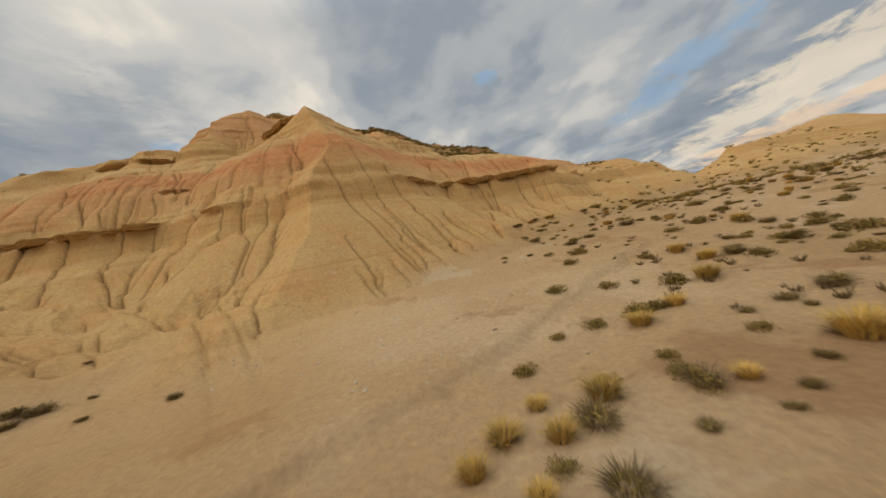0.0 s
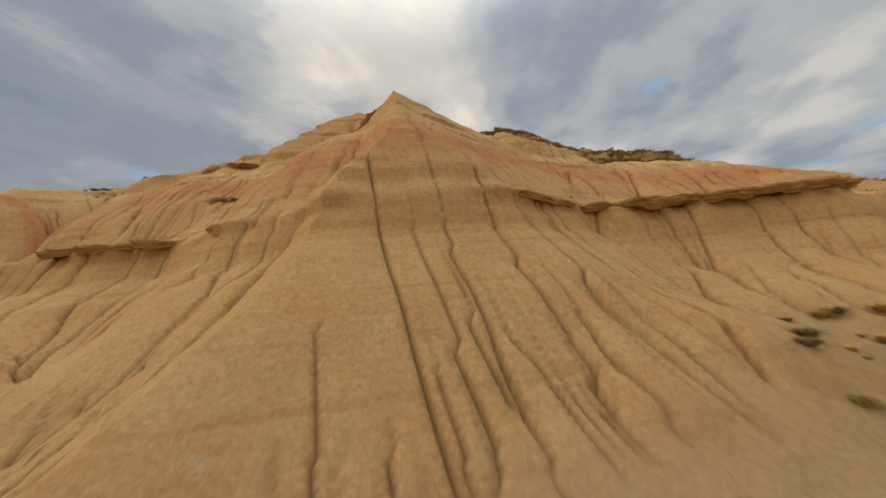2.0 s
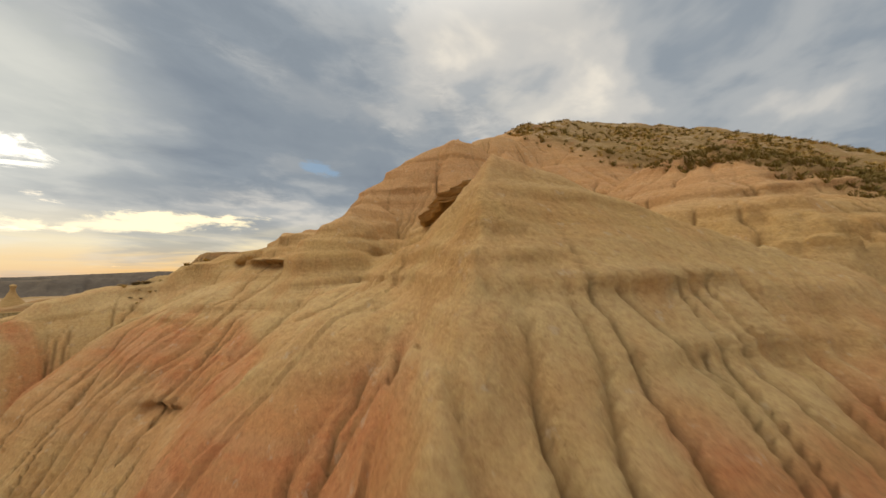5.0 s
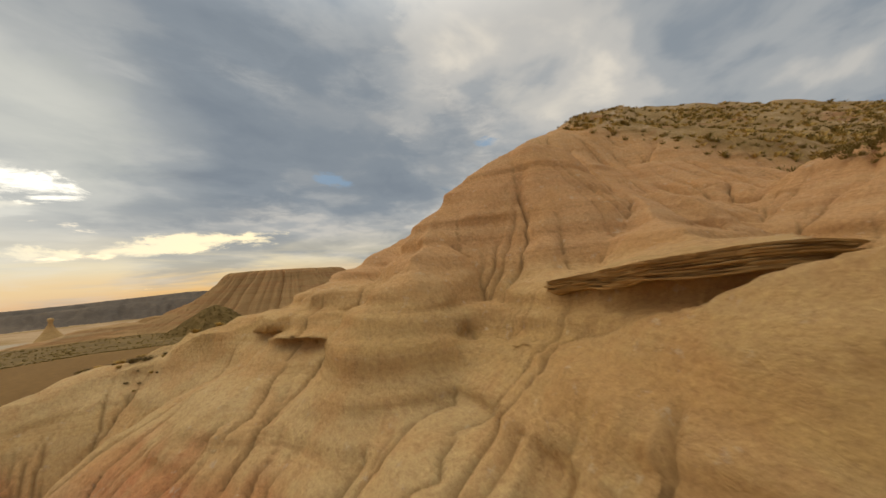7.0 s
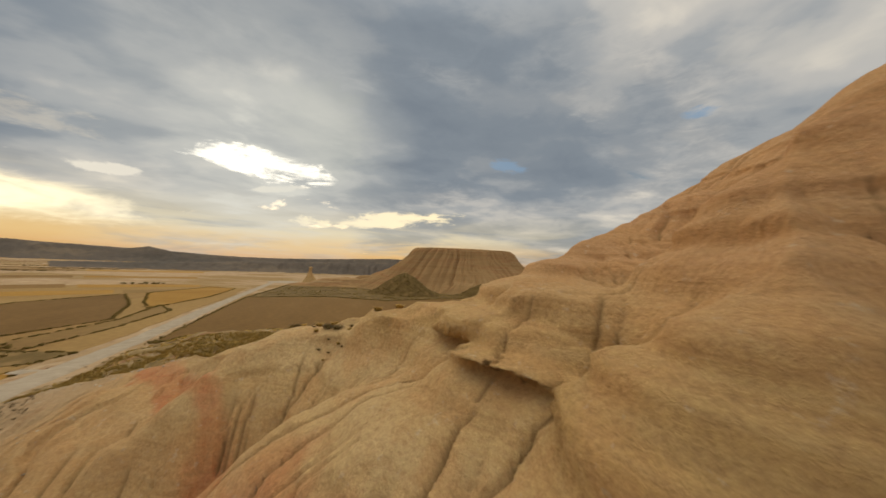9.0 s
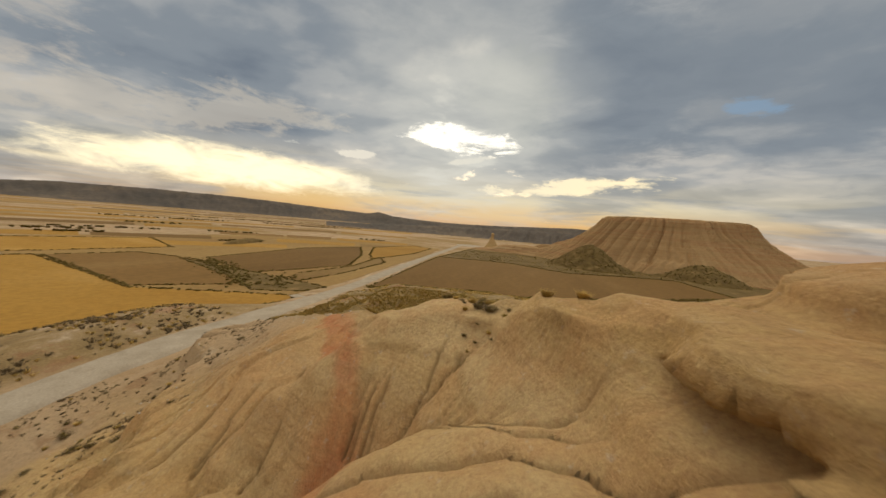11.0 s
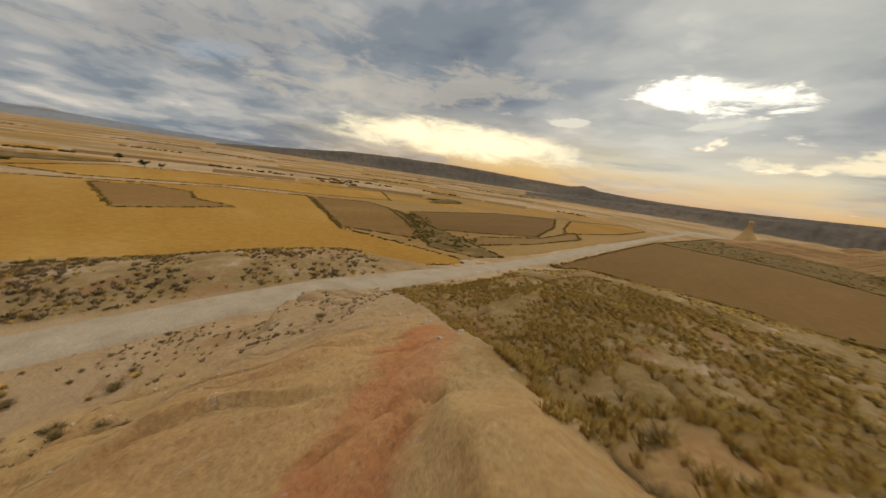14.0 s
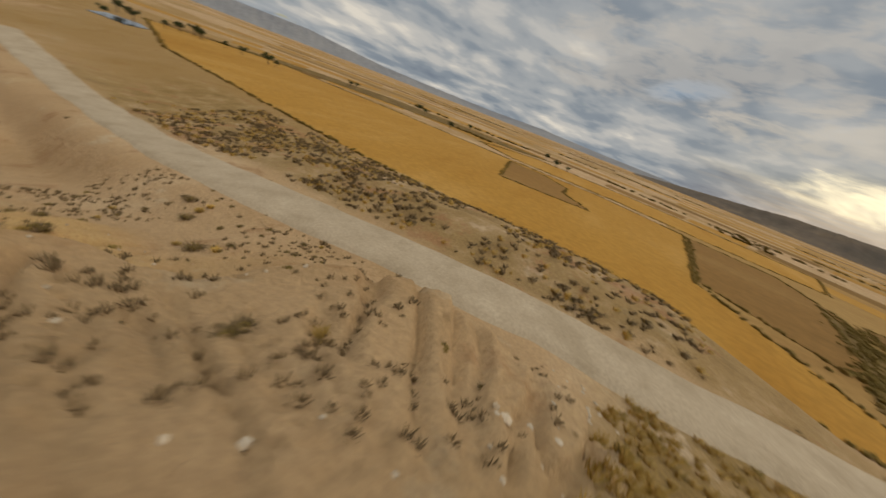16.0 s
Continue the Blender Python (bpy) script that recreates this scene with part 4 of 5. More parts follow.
def build_distance():
    far_ridge("distant_ridge", [(80, 110), (86, 118), (94, 98), (98, 88), (104, 78), (108, 76), (112, 80), (117, 92), (119.2, 116), (121, 98), (128, 108), (135, 122), (141, 128), (150, 124), (158, 110), (163, 84), (168, 62), (172, 45), (176, 26)],
              2300, 420, FAR_RIDGE, "long dark flat-topped ridge on the horizon", 61)
    far_ridge("distant_ridge", [(84, 60), (88, 66), (95, 64), (101, 58), (108, 52), (113, 44), (120, 36), (128, 30)], 1150, 190, FAR_RIDGE, "dark eroded scarp behind the fields", 71, rough=2.0)
    far_ridge("distant_ridge", [(164, 30), (172, 62), (182, 70), (191, 88), (200, 76), (211, 84), (218, 96), (222.9, 124), (228.5, 160), (236, 150), (250, 130)], 3600, 420, HAZE_TINT_RIDGE, "hills far away, coloured pale blue-grey as if by haze", 81, rough=0.6)
    local_hill("mesa", -577, 222, 205, 84, radians(76), [(0, 0), (0.10, 7), (0.2, 16), (0.32, 30), (0.42, 44), (0.50, 57), (0.54, 67), (0.58, 71.5), (0.8, 73), (1, 74)], MESA_CLAY, "banded clay mesa with a flat top and fluted sides", 91, 6.0, 340, flutes=31.0)
    local_hill("mound", -478, 112, 58, 36, 1.2, [(0, 0), (0.4, 11), (0.8, 26), (1, 30)], SCRUB, "dark scrub-covered mound below the mesa", 93)
    local_hill("mound", -470, 226, 48, 34, 0.7, [(0, 0), (0.4, 8), (0.8, 17), (1, 19)], SCRUB, "dark scrub-covered mound with rounded top", 94)
    local_hill("clay_spur", -610, 30, 95, 26, radians(98), [(0, 0), (0.3, 6), (0.5, 13), (1, 16)], MESA_CLAY, "low pale clay spur running out from the mesa", 95, 6.0)
    local_hill("rocky_bank", -312, -242, 44, 9, radians(20), [(0, 0), (0.4, 3), (1, 5)], SCRUB, "low scrubby bank between stubble fields", 96, n=50)
    local_hill("clay_mound", 128, 215, 40, 26, 0.3, [(0, 0), (0.3, 10), (0.6, 21), (0.8, 24), (1, 25)], BEDROCK, "low rounded clay knoll behind the hollow", 97, 5.0, 90, base=22)
    # hoodoo
    verts, faces, seg = [], [], 20
    prof = [(13, -1), (10, 4), (6.5, 9), (4.0, 13), (2.7, 17), (2.2, 20), (2.5, 22), (3.0, 23.6), (2.4, 25), (0.6, 26)]
    for q, (rad, h) in enumerate(prof):
        for i in range(seg):
            a = 2 * math.pi * i / seg
            k = rad * (1 + 0.22 * noise.noise((math.cos(a) * 1.4, math.sin(a) * 1.4, h * 0.2)))
            verts.append((k * math.cos(a), k * math.sin(a), h))
            if q:
                j = (i + 1) % seg
                faces.append((seg * (q - 1) + i, seg * (q - 1) + j, seg * q + j, seg * q + i))
    faces.append(tuple(range(seg * (len(prof) - 1), seg * len(prof))))
    ob = mesh_object("hoodoo", verts, faces, BEDROCK, True)
    ob.location = (-640, -34, 25.5)
    tagged(ob, "slender clay chimney rising from its cone of debris", "rock pillar")


# ---------------------------------------------------------------- rock ledges
def contour_point(x, y, nx, ny, level):
    """The place on the line through (x, y) along (nx, ny), which points downhill, where the ground has that height."""
    best, at = 1e9, (x, y)
    for k in range(-34, 35):
        px, py = x + nx * k * 0.18, y + ny * k * 0.18
        d = abs(height(px, py) - level) + 0.02 * abs(k)
        if d < best:
            best, at = d, (px, py)
    return at


def ledge(line, out, thick, label, seed, back=2.2, leaves=3, snap=True):
    """A slab of harder bed that juts from a slope: split into thin leaves at its edge, hollow below, dying out at both ends."""
    pts = smooth_line(line, 0.45)
    n = len(pts)
    r = rand(seed)
    pos = []
    for i, p in enumerate(pts):
        a, b = pts[max(i - 2, 0)], pts[min(i + 2, n - 1)]
        d = (b - a).normalized()
        nx, ny = d.y, -d.x
        x, y = contour_point(p.x, p.y, nx, ny, p.z - 0.2) if snap else (p.x, p.y)
        pos.append((x, y, p.z, nx, ny))
    sm = []
    for i in range(n):
        w = [pos[min(max(i + k, 0), n - 1)] for k in range(-7, 8)]
        sm.append((sum(q[0] for q in w) / 15, sum(q[1] for q in w) / 15, pos[i][2], pos[i][3], pos[i][4]))
    verts, faces = [], []
    k = 0
    for i, (x, y, z, nx, ny) in enumerate(sm):
        t = i / (n - 1)
        fade = min(1, 7 * t, 7 * (1 - t)) ** 0.5
        o = out * fade * (0.75 + 0.75 * noise.noise((x * 0.5, y * 0.5, seed))) + 0.42 * fade * noise.noise((x * 0.95, y * 0.95, seed + 4.0)) + 0.22 * noise.noise((x * 2.1, y * 2.1, seed + 4.0))
        h = thick * (0.45 + 0.55 * fade) * (0.9 + 0.5 * noise.noise((x * 0.5, y * 0.5, seed + 9.0)))
        lift = 0.20 * noise.noise((x * 0.22, y * 0.22, seed + 2.0))
        z += lift
        sec = []
        for off in (-back, -back * 0.66, -back * 0.33, 0.0):
            g = height(x + nx * off, y + ny * off)
            sec.append((off, max(g + (-0.4 if off == -back else 0.06), z - (3.0 if snap and off < -0.1 else 0.0) + 0.05 - 0.1 * off)))
        sec.append((o * 0.6, min(sec[-1][1], z + 0.30)))
        sec.append((o - 0.06, z + 0.10))
        for q in range(leaves):
            wob = 0.35 / leaves
            f0 = q / leaves + wob * noise.noise((x * 0.6, y * 0.6, q * 3.3 + seed))
            f1 = (q + 0.75) / leaves + wob * noise.noise((x * 0.6, y * 0.6, q * 3.3 + 1.7 + seed))
            jut = o - 0.35 * q * out / leaves + 0.42 * noise.noise((x * 1.3, y * 1.3, q * 5.1 + seed))
            sec += [(jut, z + 0.08 - h * f0), (jut - 0.05, z + 0.08 - h * f1), (jut - 0.22, z + 0.06 - h * f1)]
        sec += [(o * 0.3 - 0.5, z - h * 0.9), (-back, z - h * 0.7)]
        k = len(sec)
        for off, up in sec:
            verts.append((x + nx * off, y + ny * off, up))
        if i:
            for q in range(k - 1):
                faces.append((k * (i - 1) + q, k * (i - 1) + q + 1, k * i + q + 1, k * i + q))
    base = Vector(verts[(n // 2) * k + 3])
    ob = new("rock_ledge")
    ob.location = base
    cuts = [("top", 0, 6)] + [("layer", 6 + 3 * q, min(9 + 3 * q, k - 1)) for q in range(leaves)] + [("underside", k - 3, k - 1)]
    for name, c0, c1 in cuts:
        w = c1 - c0 + 1
        some = [Vector(verts[i * k + c]) - base for i in range(n) for c in range(c0, c1 + 1)]
        quads = [(w * i + c, w * i + c + 1, w * i + w + c + 1, w * i + w + c) for i in range(n - 1) for c in range(w - 1)]
        mesh_object(name, some, quads, BEDROCK, parent=ob)
    return tagged(ob, label, "rock ledge", group="ledges of hard bed on the slopes")


def build_ledges():
    ledge([(-58, 44, 36.4), (-53, 46.5, 36.1), (-48, 49.2, 35.9), (-42.5, 51.6, 35.8), (-37.5, 52.4, 35.8)], 2.2, 1.0, "long overhanging sandstone ledge with a dark hollow below", 1)
    ledge([(-1.5, 59.5, 36.2), (0.5, 62.5, 36.0), (2.5, 65.5, 35.9), (4.5, 69.0, 35.8)], 0.6, 0.6, "broken sandstone ledge above a rain runnel", 4)
    ledge([(3.8, 69.0, 35.7), (9, 71.8, 35.7), (15, 74.2, 35.8), (21, 76.8, 36.0), (27, 79.5, 36.2), (33, 84, 36.4), (38, 90, 36.6)], 3.2, 1.1, "long flat sandstone ledge roofing a shaded alcove", 5, back=3.5)
    ledge([(-33.4, 77.0, 57.0), (-30.6, 75.2, 57.2), (-27.2, 73.2, 57.6), (-24.0, 72.3, 57.9), (-21.6, 72.0, 57.9), (-20.2, 72.6, 57.7)], 0.6, 1.0, "thick leaved caprock slab jutting from the crest", 8, back=3.2, leaves=8, snap=False)


build_road()
build_fields()
build_distance()
build_ledges()


# ---------------------------------------------------------------- plants
def leaf_material(name, tones, vary=0.5):
    mat, tree, bsdf = material(name)
    geo = tree.nodes.new("ShaderNodeNewGeometry")
    col = ramp_node(tree, geo.outputs["Random Per Island"], [(i / (len(tones) - 1), c) for i, c in enumerate(tones)], smooth=False)
    info = tree.nodes.new("ShaderNodeObjectInfo")
    hsv = tree.nodes.new("ShaderNodeHueSaturation")
    tree.links.new(col, hsv.inputs["Color"])
    tree.links.new(math_node(tree, "ADD", 1.0 - vary / 2, math_node(tree, "MULTIPLY", info.outputs["Random"], vary)), hsv.inputs["Value"])
    tree.links.new(hsv.outputs["Color"], bsdf.inputs["Base Color"])
    bsdf.inputs["Roughness"].default_value = 0.85
    bsdf.inputs["Specular IOR Level"].default_value = 0.1
    return mat


OLIVE = leaf_material("olive_leaf", [(0.17, 0.12, 0.036), (0.25, 0.175, 0.05), (0.31, 0.21, 0.066), (0.20, 0.14, 0.043)])
STRAW = leaf_material("straw_blade", [(0.46, 0.285, 0.07), (0.60, 0.385, 0.11), (0.37, 0.24, 0.06), (0.64, 0.44, 0.16)])
DARK_TWIG = leaf_material("grey_twig", [(0.15, 0.10, 0.052), (0.21, 0.145, 0.078), (0.115, 0.08, 0.042)])
GREEN = leaf_material("tree_leaf", [(0.035, 0.045, 0.016), (0.055, 0.068, 0.022), (0.045, 0.052, 0.02)])
BARK = plain_material("bark", [(0.3, (0.07, 0.05, 0.035)), (0.7, (0.13, 0.10, 0.07))], 2.0)


def blades(r, count, radius, tall, spread, width):
    """Bent tapering blades rising from a small patch."""
    verts, faces = [], []
    for _ in range(count):
        a, d = r.uniform(0, 6.283), radius * math.sqrt(r.random()) * 0.55
        x, y = d * math.cos(a), d * math.sin(a)
        b = a + r.uniform(-0.7, 0.7)
        lean, h, w = spread * r.uniform(0.25, 1.0) * radius, tall * r.uniform(0.55, 1.0), width * r.uniform(0.6, 1.3)
        px, py = -math.sin(b) * w, math.cos(b) * w
        n = len(verts)
        mx, my = x + math.cos(b) * lean * 0.45, y + math.sin(b) * lean * 0.45
        verts += [(x - px, y - py, -0.06), (x + px, y + py, -0.06), (mx - px * 0.8, my - py * 0.8, h * 0.62), (mx + px * 0.8, my + py * 0.8, h * 0.62), (x + math.cos(b) * lean, y + math.sin(b) * lean, h * r.uniform(0.85, 1.0))]
        faces += [(n, n + 1, n + 3, n + 2), (n + 2, n + 3, n + 4)]
    return verts, faces


def leaf_cloud(r, count, radius, tall, size):
    """Small leaf blades massed over an uneven low dome, with gaps."""
    verts, faces = [], []
    lobes = [(r.uniform(-0.5, 0.5) * radius, r.uniform(-0.5, 0.5) * radius, r.uniform(0.55, 0.85) * radius, r.uniform(0.7, 1.0) * tall) for _ in range(6)]
    for _ in range(count):
        cx, cy, rad, h = r.choice(lobes)
        a, e, q = r.uniform(0, 6.283), math.asin(r.uniform(0.0, 1.0)), r.uniform(0.55, 1.0)
        x, y, z = cx + rad * q * math.cos(a) * math.cos(e), cy + rad * q * math.sin(a) * math.cos(e), max(0.02, h * q * math.sin(e))
        s = size * r.uniform(0.6, 1.4)
        t = Vector((r.uniform(-1, 1), r.uniform(-1, 1), r.uniform(-0.2, 1))).normalized()
        w = t.cross(Vector((r.uniform(-1, 1), r.uniform(-1, 1), r.uniform(-1, 1)))).normalized()
        n = len(verts)
        p = Vector((x, y, z))
        verts += [tuple(p - t * s), tuple(p + w * s * 0.45), tuple(p + t * s), tuple(p - w * s * 0.45)]
        faces.append((n, n + 1, n + 2, n + 3))
    return verts, faces


def make_plant(kind, seed):
    """One shrub or tussock, with its parts, at the origin."""
    r = rand(seed)
    ob = new({"straw": "grass_tussock", "olive": "shrub", "twig": "dry_shrub"}[kind])
    if kind == "straw":
        mesh_object("tuft", *blades(r, 300, 0.58, 0.70, 1.15, 0.013), STRAW, parent=ob)
        mesh_object("dead_base", *blades(r, 50, 0.50, 0.35, 1.0, 0.03), DARK_TWIG, parent=ob)
        tagged(ob, "straw-yellow grass tussock on bare sandy ground", "grass tussock", group="tussocks and shrubs of the hollow")
    elif kind == "olive":
        mesh_object("foliage", *leaf_cloud(r, 620, 0.62, 0.55, 0.055), OLIVE, parent=ob)
        mesh_object("base", *blades(r, 40, 0.5, 0.45, 1.2, 0.015), DARK_TWIG, parent=ob)
        tagged(ob, "low olive-green shrub on bare sandy ground", "shrub", group="tussocks and shrubs of the hollow")
    else:
        mesh_object("brush", *blades(r, 240, 0.6, 0.46, 1.2, 0.009), DARK_TWIG, parent=ob)
        mesh_object("foliage", *leaf_cloud(r, 330, 0.58, 0.42, 0.045), OLIVE, parent=ob)
        tagged(ob, "dry grey-brown twiggy shrub, half bare", "shrub", group="tussocks and shrubs of the hollow")
    return ob


MODELS = []


def put_plant(kind, x, y, size, r, flat=1.0):
    pick = [m for k, m in MODELS if k == kind]
    model = r.choice(pick)
    m = pose(x, y, height(x, y) - 0.02, r.uniform(-5, 5), r.uniform(-5, 5), r.uniform(0, 360))
    ob = copy_thing(model, m)
    ob.scale = (size * r.uniform(0.9, 1.15), size * r.uniform(0.9, 1.15), size * flat * r.uniform(0.85, 1.1))
    return ob


def build_plants():
    for i, kind in enumerate(("straw", "straw", "straw", "olive", "olive", "olive", "twig", "twig")):
        MODELS.append((kind, make_plant(kind, 100 + i)))
    r = rand(7)
    # the marked ones of the first hollow
    for kind, x, y, s in (("olive", 5.9, 18.3, 0.93), ("straw", 5.6, 15.3, 0.74), ("straw", 4.1, 13.9, 1.0), ("straw", 3.0, 12.7, 1.0), ("olive", 5.4, 11.9, 0.75), ("straw", 5.8, 13.2, 0.9), ("straw", 7.9, 14.9, 1.2), ("olive", 8.4, 15.6, 0.9),
                          ("twig", 7.0, 13.4, 1.3), ("twig", 6.6, 10.8, 1.15), ("straw", 4.6, 11.1, 0.65), ("olive", 11.2, 16.4, 0.8), ("twig", 11.0, 14.2, 1.2), ("olive", 10.8, 15.1, 0.8), ("straw", 12.4, 14.2, 0.75), ("olive", 10.8, 22.0, 1.15),
                          ("olive", 8.5, 21.4, 0.7), ("straw", 12.8, 20.8, 1.1), ("olive", 13.6, 22.6, 1.4), ("olive", 14.8, 22.4, 1.3), ("straw", 15.6, 22.1, 1.0), ("olive", 10.8, 28.3, 1.3), ("olive", 15.2, 28.9, 1.2), ("olive", 18.4, 26.3, 1.6),
                          ("straw", 20.1, 25.4, 1.6), ("olive", 15.8, 17.4, 0.75), ("twig", 22.8, 20.7, 1.5), ("straw", 17.9, 15.6, 1.8), ("straw", 19.4, 15.2, 1.4)):
        put_plant(kind, x, y, s, r)
    for kind, x, y, s in (("twig", 19.6, 20.0, 0.9), ("twig", 15.3, 14.5, 0.6), ("twig", 9.6, 12.3, 0.55), ("twig", 13.3, 13.1, 0.55), ("twig", 12.0, 12.4, 0.45), ("twig", 16.9, 19.2, 0.6), ("twig", 19.6, 18.8, 0.6), ("olive", 29.4, 24.0, 1.6),
                          ("olive", 34.4, 28.5, 2.0), ("twig", 25.5, 29.3, 1.4), ("olive", 25.8, 27.6, 1.3), ("twig", 30.6, 29.8, 1.7), ("straw", 24.1, 30.4, 1.4), ("twig", -13.6, 21.6, 0.75), ("twig", -22.8, 22.4, 1.5), ("twig", -24.0, 22.0, 1.2),
                          ("twig", -22.8, 21.0, 1.0), ("twig", -17.6, 20.3, 0.55), ("twig", -21.2, 24.0, 0.6), ("twig", -26.6, 28.7, 0.5), ("olive", 17.3, 39.7, 1.7), ("olive", 15.2, 36.1, 1.3), ("olive", 21.7, 34.8, 1.1), ("olive", 32.3, 41.5, 1.8),
                          ("straw", 34.7, 38.8, 1.6), ("olive", 35.0, 31.8, 1.5), ("olive", 40.8, 52.6, 1.9), ("twig", 28.6, 49.2, 1.7)):
        put_plant(kind, x, y, s, r)
    placed = 0
    while placed < 270:
        x, y = r.uniform(9, 80), 24 + 62 * r.random() ** 0.85
        dens = noise.noise((x / 9, y / 9, 3.3)) * 0.7 + 0.42 + (0.25 if x + y > 50 else -0.12)
        if y < 34 and x < 24 or y < 0.55 * x - 6 and r.random() < 0.5 or bareness(x, y) > 0.6 or r.random() > dens:
            continue
        put_plant(r.choice(("olive", "olive", "straw", "twig", "twig")), x, y, r.choice((0.6, 0.8, 1.0, 1.2, 1.5)), r, 0.85)
        placed += 1
    # foot of the western ridge, and its crest
    for x, y, s in ((-71.1, 7.3, 1.3), (-70.4, 19.2, 1.3), (-74.5, 16.0, 1.1), (-73.9, 15.2, 0.9), (-73.7, 24.6, 0.9), (-72.8, 23.6, 0.8), (-69.2, 16.6, 1.1), (-68.6, 14.6, 1.2), (-63.2, 3.7, 1.2), (-59.6, 1.5, 1.2)):
        put_plant("twig", x, y, s, r)
    for x, y, s in ((-75.6, 58.2, 1.2), (-76.6, 57.0, 1.3), (-77.8, 57.6, 0.9), (-79.6, 55.6, 1.0), (-80.6, 56.6, 1.2), (-83.0, 52.2, 1.5), (-85.2, 50.2, 0.9), (-86.4, 47.2, 1.2), (-89.5, 46.0, 1.0), (-91, 43.5, 1.2), (-72, 62.5, 1.0), (-69.8, 64.6, 0.9)):
        put_plant(r.choice(("straw", "twig")), x, y, s, r)
    for x, y, s in ((-79.9, 54.5, 0.6), (-78.1, 55.2, 0.5), (-73.9, 56.4, 0.45), (-72.6, 57.1, 0.4), (-73.2, 57.5, 0.35), (-74.3, 57.4, 0.4), (-73.4, 58.5, 0.45), (-76.5, 55.7, 0.5), (-71.6, 59.0, 0.35), (-80.9, 53.6, 0.6), (-73.5, 59.6, 0.4), (-75.2, 59.8, 0.5), (-77.5, 58.6, 0.5), (-79.0, 57.5, 0.6), (-82.0, 54.8, 0.6)):
        put_plant(r.choice(("twig", "twig", "straw")), x, y, s, r)
    placed = 0
    while placed < 70:
        x, y = r.uniform(-98, -48), r.uniform(-3, 16)
        if abs(y + 8) < 6 or height(x, y) > 37:
            continue
        put_plant(r.choice(("twig", "twig", "olive", "straw")), x, y, r.uniform(0.35, 0.75), r, 0.8)
        placed += 1
    for k, m in MODELS:
        m.location = (r.uniform(30, 60), r.uniform(40, 70), 0)
        m.location.z = height(m.location.x, m.location.y) - 0.02


def scatter(name, spots, mat, label, category, seed, tris=7, tall=0.8, slim=0.055):
    """Many small tufts as one mesh: each a star of leaning blades at (x, y, size)."""
    tris *= 3
    g = np.random.default_rng(seed)
    n = len(spots)
    spots = np.array(spots, dtype=float)
    z = spots[:, 3] if spots.shape[1] > 3 else np.array([height(x, y) for x, y, _ in spots])
    ang = g.uniform(0, 6.283, (n, 1)) + np.arange(tris)[None] * 6.283 / tris + g.uniform(-0.3, 0.3, (n, tris))
    s = spots[:, 2:3] * g.uniform(0.7, 1.2, (n, tris))
    lean, hgt, wid = s * g.uniform(0.12, 0.46, (n, tris)), s * tall * g.uniform(0.5, 1.0, (n, tris)), s * slim
    c, sn = np.cos(ang), np.sin(ang)
    ring = g.uniform(0.02, 0.34, (n, tris))
    x0, y0 = spots[:, 0:1] + c * s * ring, spots[:, 1:2] + sn * s * ring
    zz = z[:, None] + 0 * s
    a = np.stack([x0 + sn * wid, y0 - c * wid, zz - 0.08], -1)
    b = np.stack([x0 - sn * wid, y0 + c * wid, zz - 0.08], -1)
    t1 = np.stack([x0 + c * lean + sn * wid * 0.45, y0 + sn * lean - c * wid * 0.45, zz + hgt * 0.75], -1)
    t2 = np.stack([x0 + c * lean - sn * wid * 0.45, y0 + sn * lean + c * wid * 0.45, zz + hgt], -1)
    co = np.stack([a, b, t2, t1], 2).reshape(-1, 3).astype(np.float32)
    me = bpy.data.meshes.new(name)
    m = n * tris
    me.vertices.add(len(co))
    me.vertices.foreach_set("co", co.ravel())
    me.loops.add(m * 4)
    me.loops.foreach_set("vertex_index", np.arange(m * 4, dtype=np.int32))
    me.polygons.add(m)
    me.polygons.foreach_set("loop_start", np.arange(0, m * 4, 4, dtype=np.int32))
    me.update(calc_edges=True)
    me.materials.append(mat)
    return tagged(new(name, me), label, category, kind="stuff")


def road_distance(x, y):
    best = 1e9
    for (x0, y0, _), (x1, y1, _) in zip(ROAD[:-1], ROAD[1:]):
        ex, ey = x1 - x0, y1 - y0
        t = min(1, max(0, ((x - x0) * ex + (y - y0) * ey) / (ex * ex + ey * ey)))
        best = min(best, math.hypot(x - x0 - t * ex, y - y0 - t * ey))
    return best


def fill(r, count, box, size, test=None, scale=9.0, bias=0.35, gap=5.0):
    """Spots for tufts inside a box, gathered in drifts, off the track."""
    out, tries = [], 0
    x0, x1, y0, y1 = box
    while len(out) < count and tries < count * 30:
        tries += 1
        x, y = r.uniform(x0, x1), r.uniform(y0, y1)
        if noise.noise((x / scale, y / scale, 5.5)) + bias < r.random() * 0.9:
            continue
        if (test and not test(x, y)) or road_distance(x, y) < gap:
            continue
        out.append((x, y, r.uniform(*size)))
    return out


def along(r, line, step, width, size):
    out = []
    for a, b in zip(line[:-1], line[1:]):
        d = math.hypot(b[0] - a[0], b[1] - a[1])
        for i in range(int(d / step)):
            t = r.random()
            out.append((a[0] + (b[0] - a[0]) * t + r.gauss(0, width), a[1] + (b[1] - a[1]) * t + r.gauss(0, width), r.uniform(*size)))
    return out


def crest_side(x, y):
    """Whether a place lies on the grassy western side of the toe of the ridge."""
    ragged = 3.2 * noise.noise((x / 2.6, y / 2.6, 2.2))
    return x + ragged < np.interp(y, (-10, 8, 19, 37, 54), (-106, -101, -98, -91.5, -82)) and height(x, y) < 47


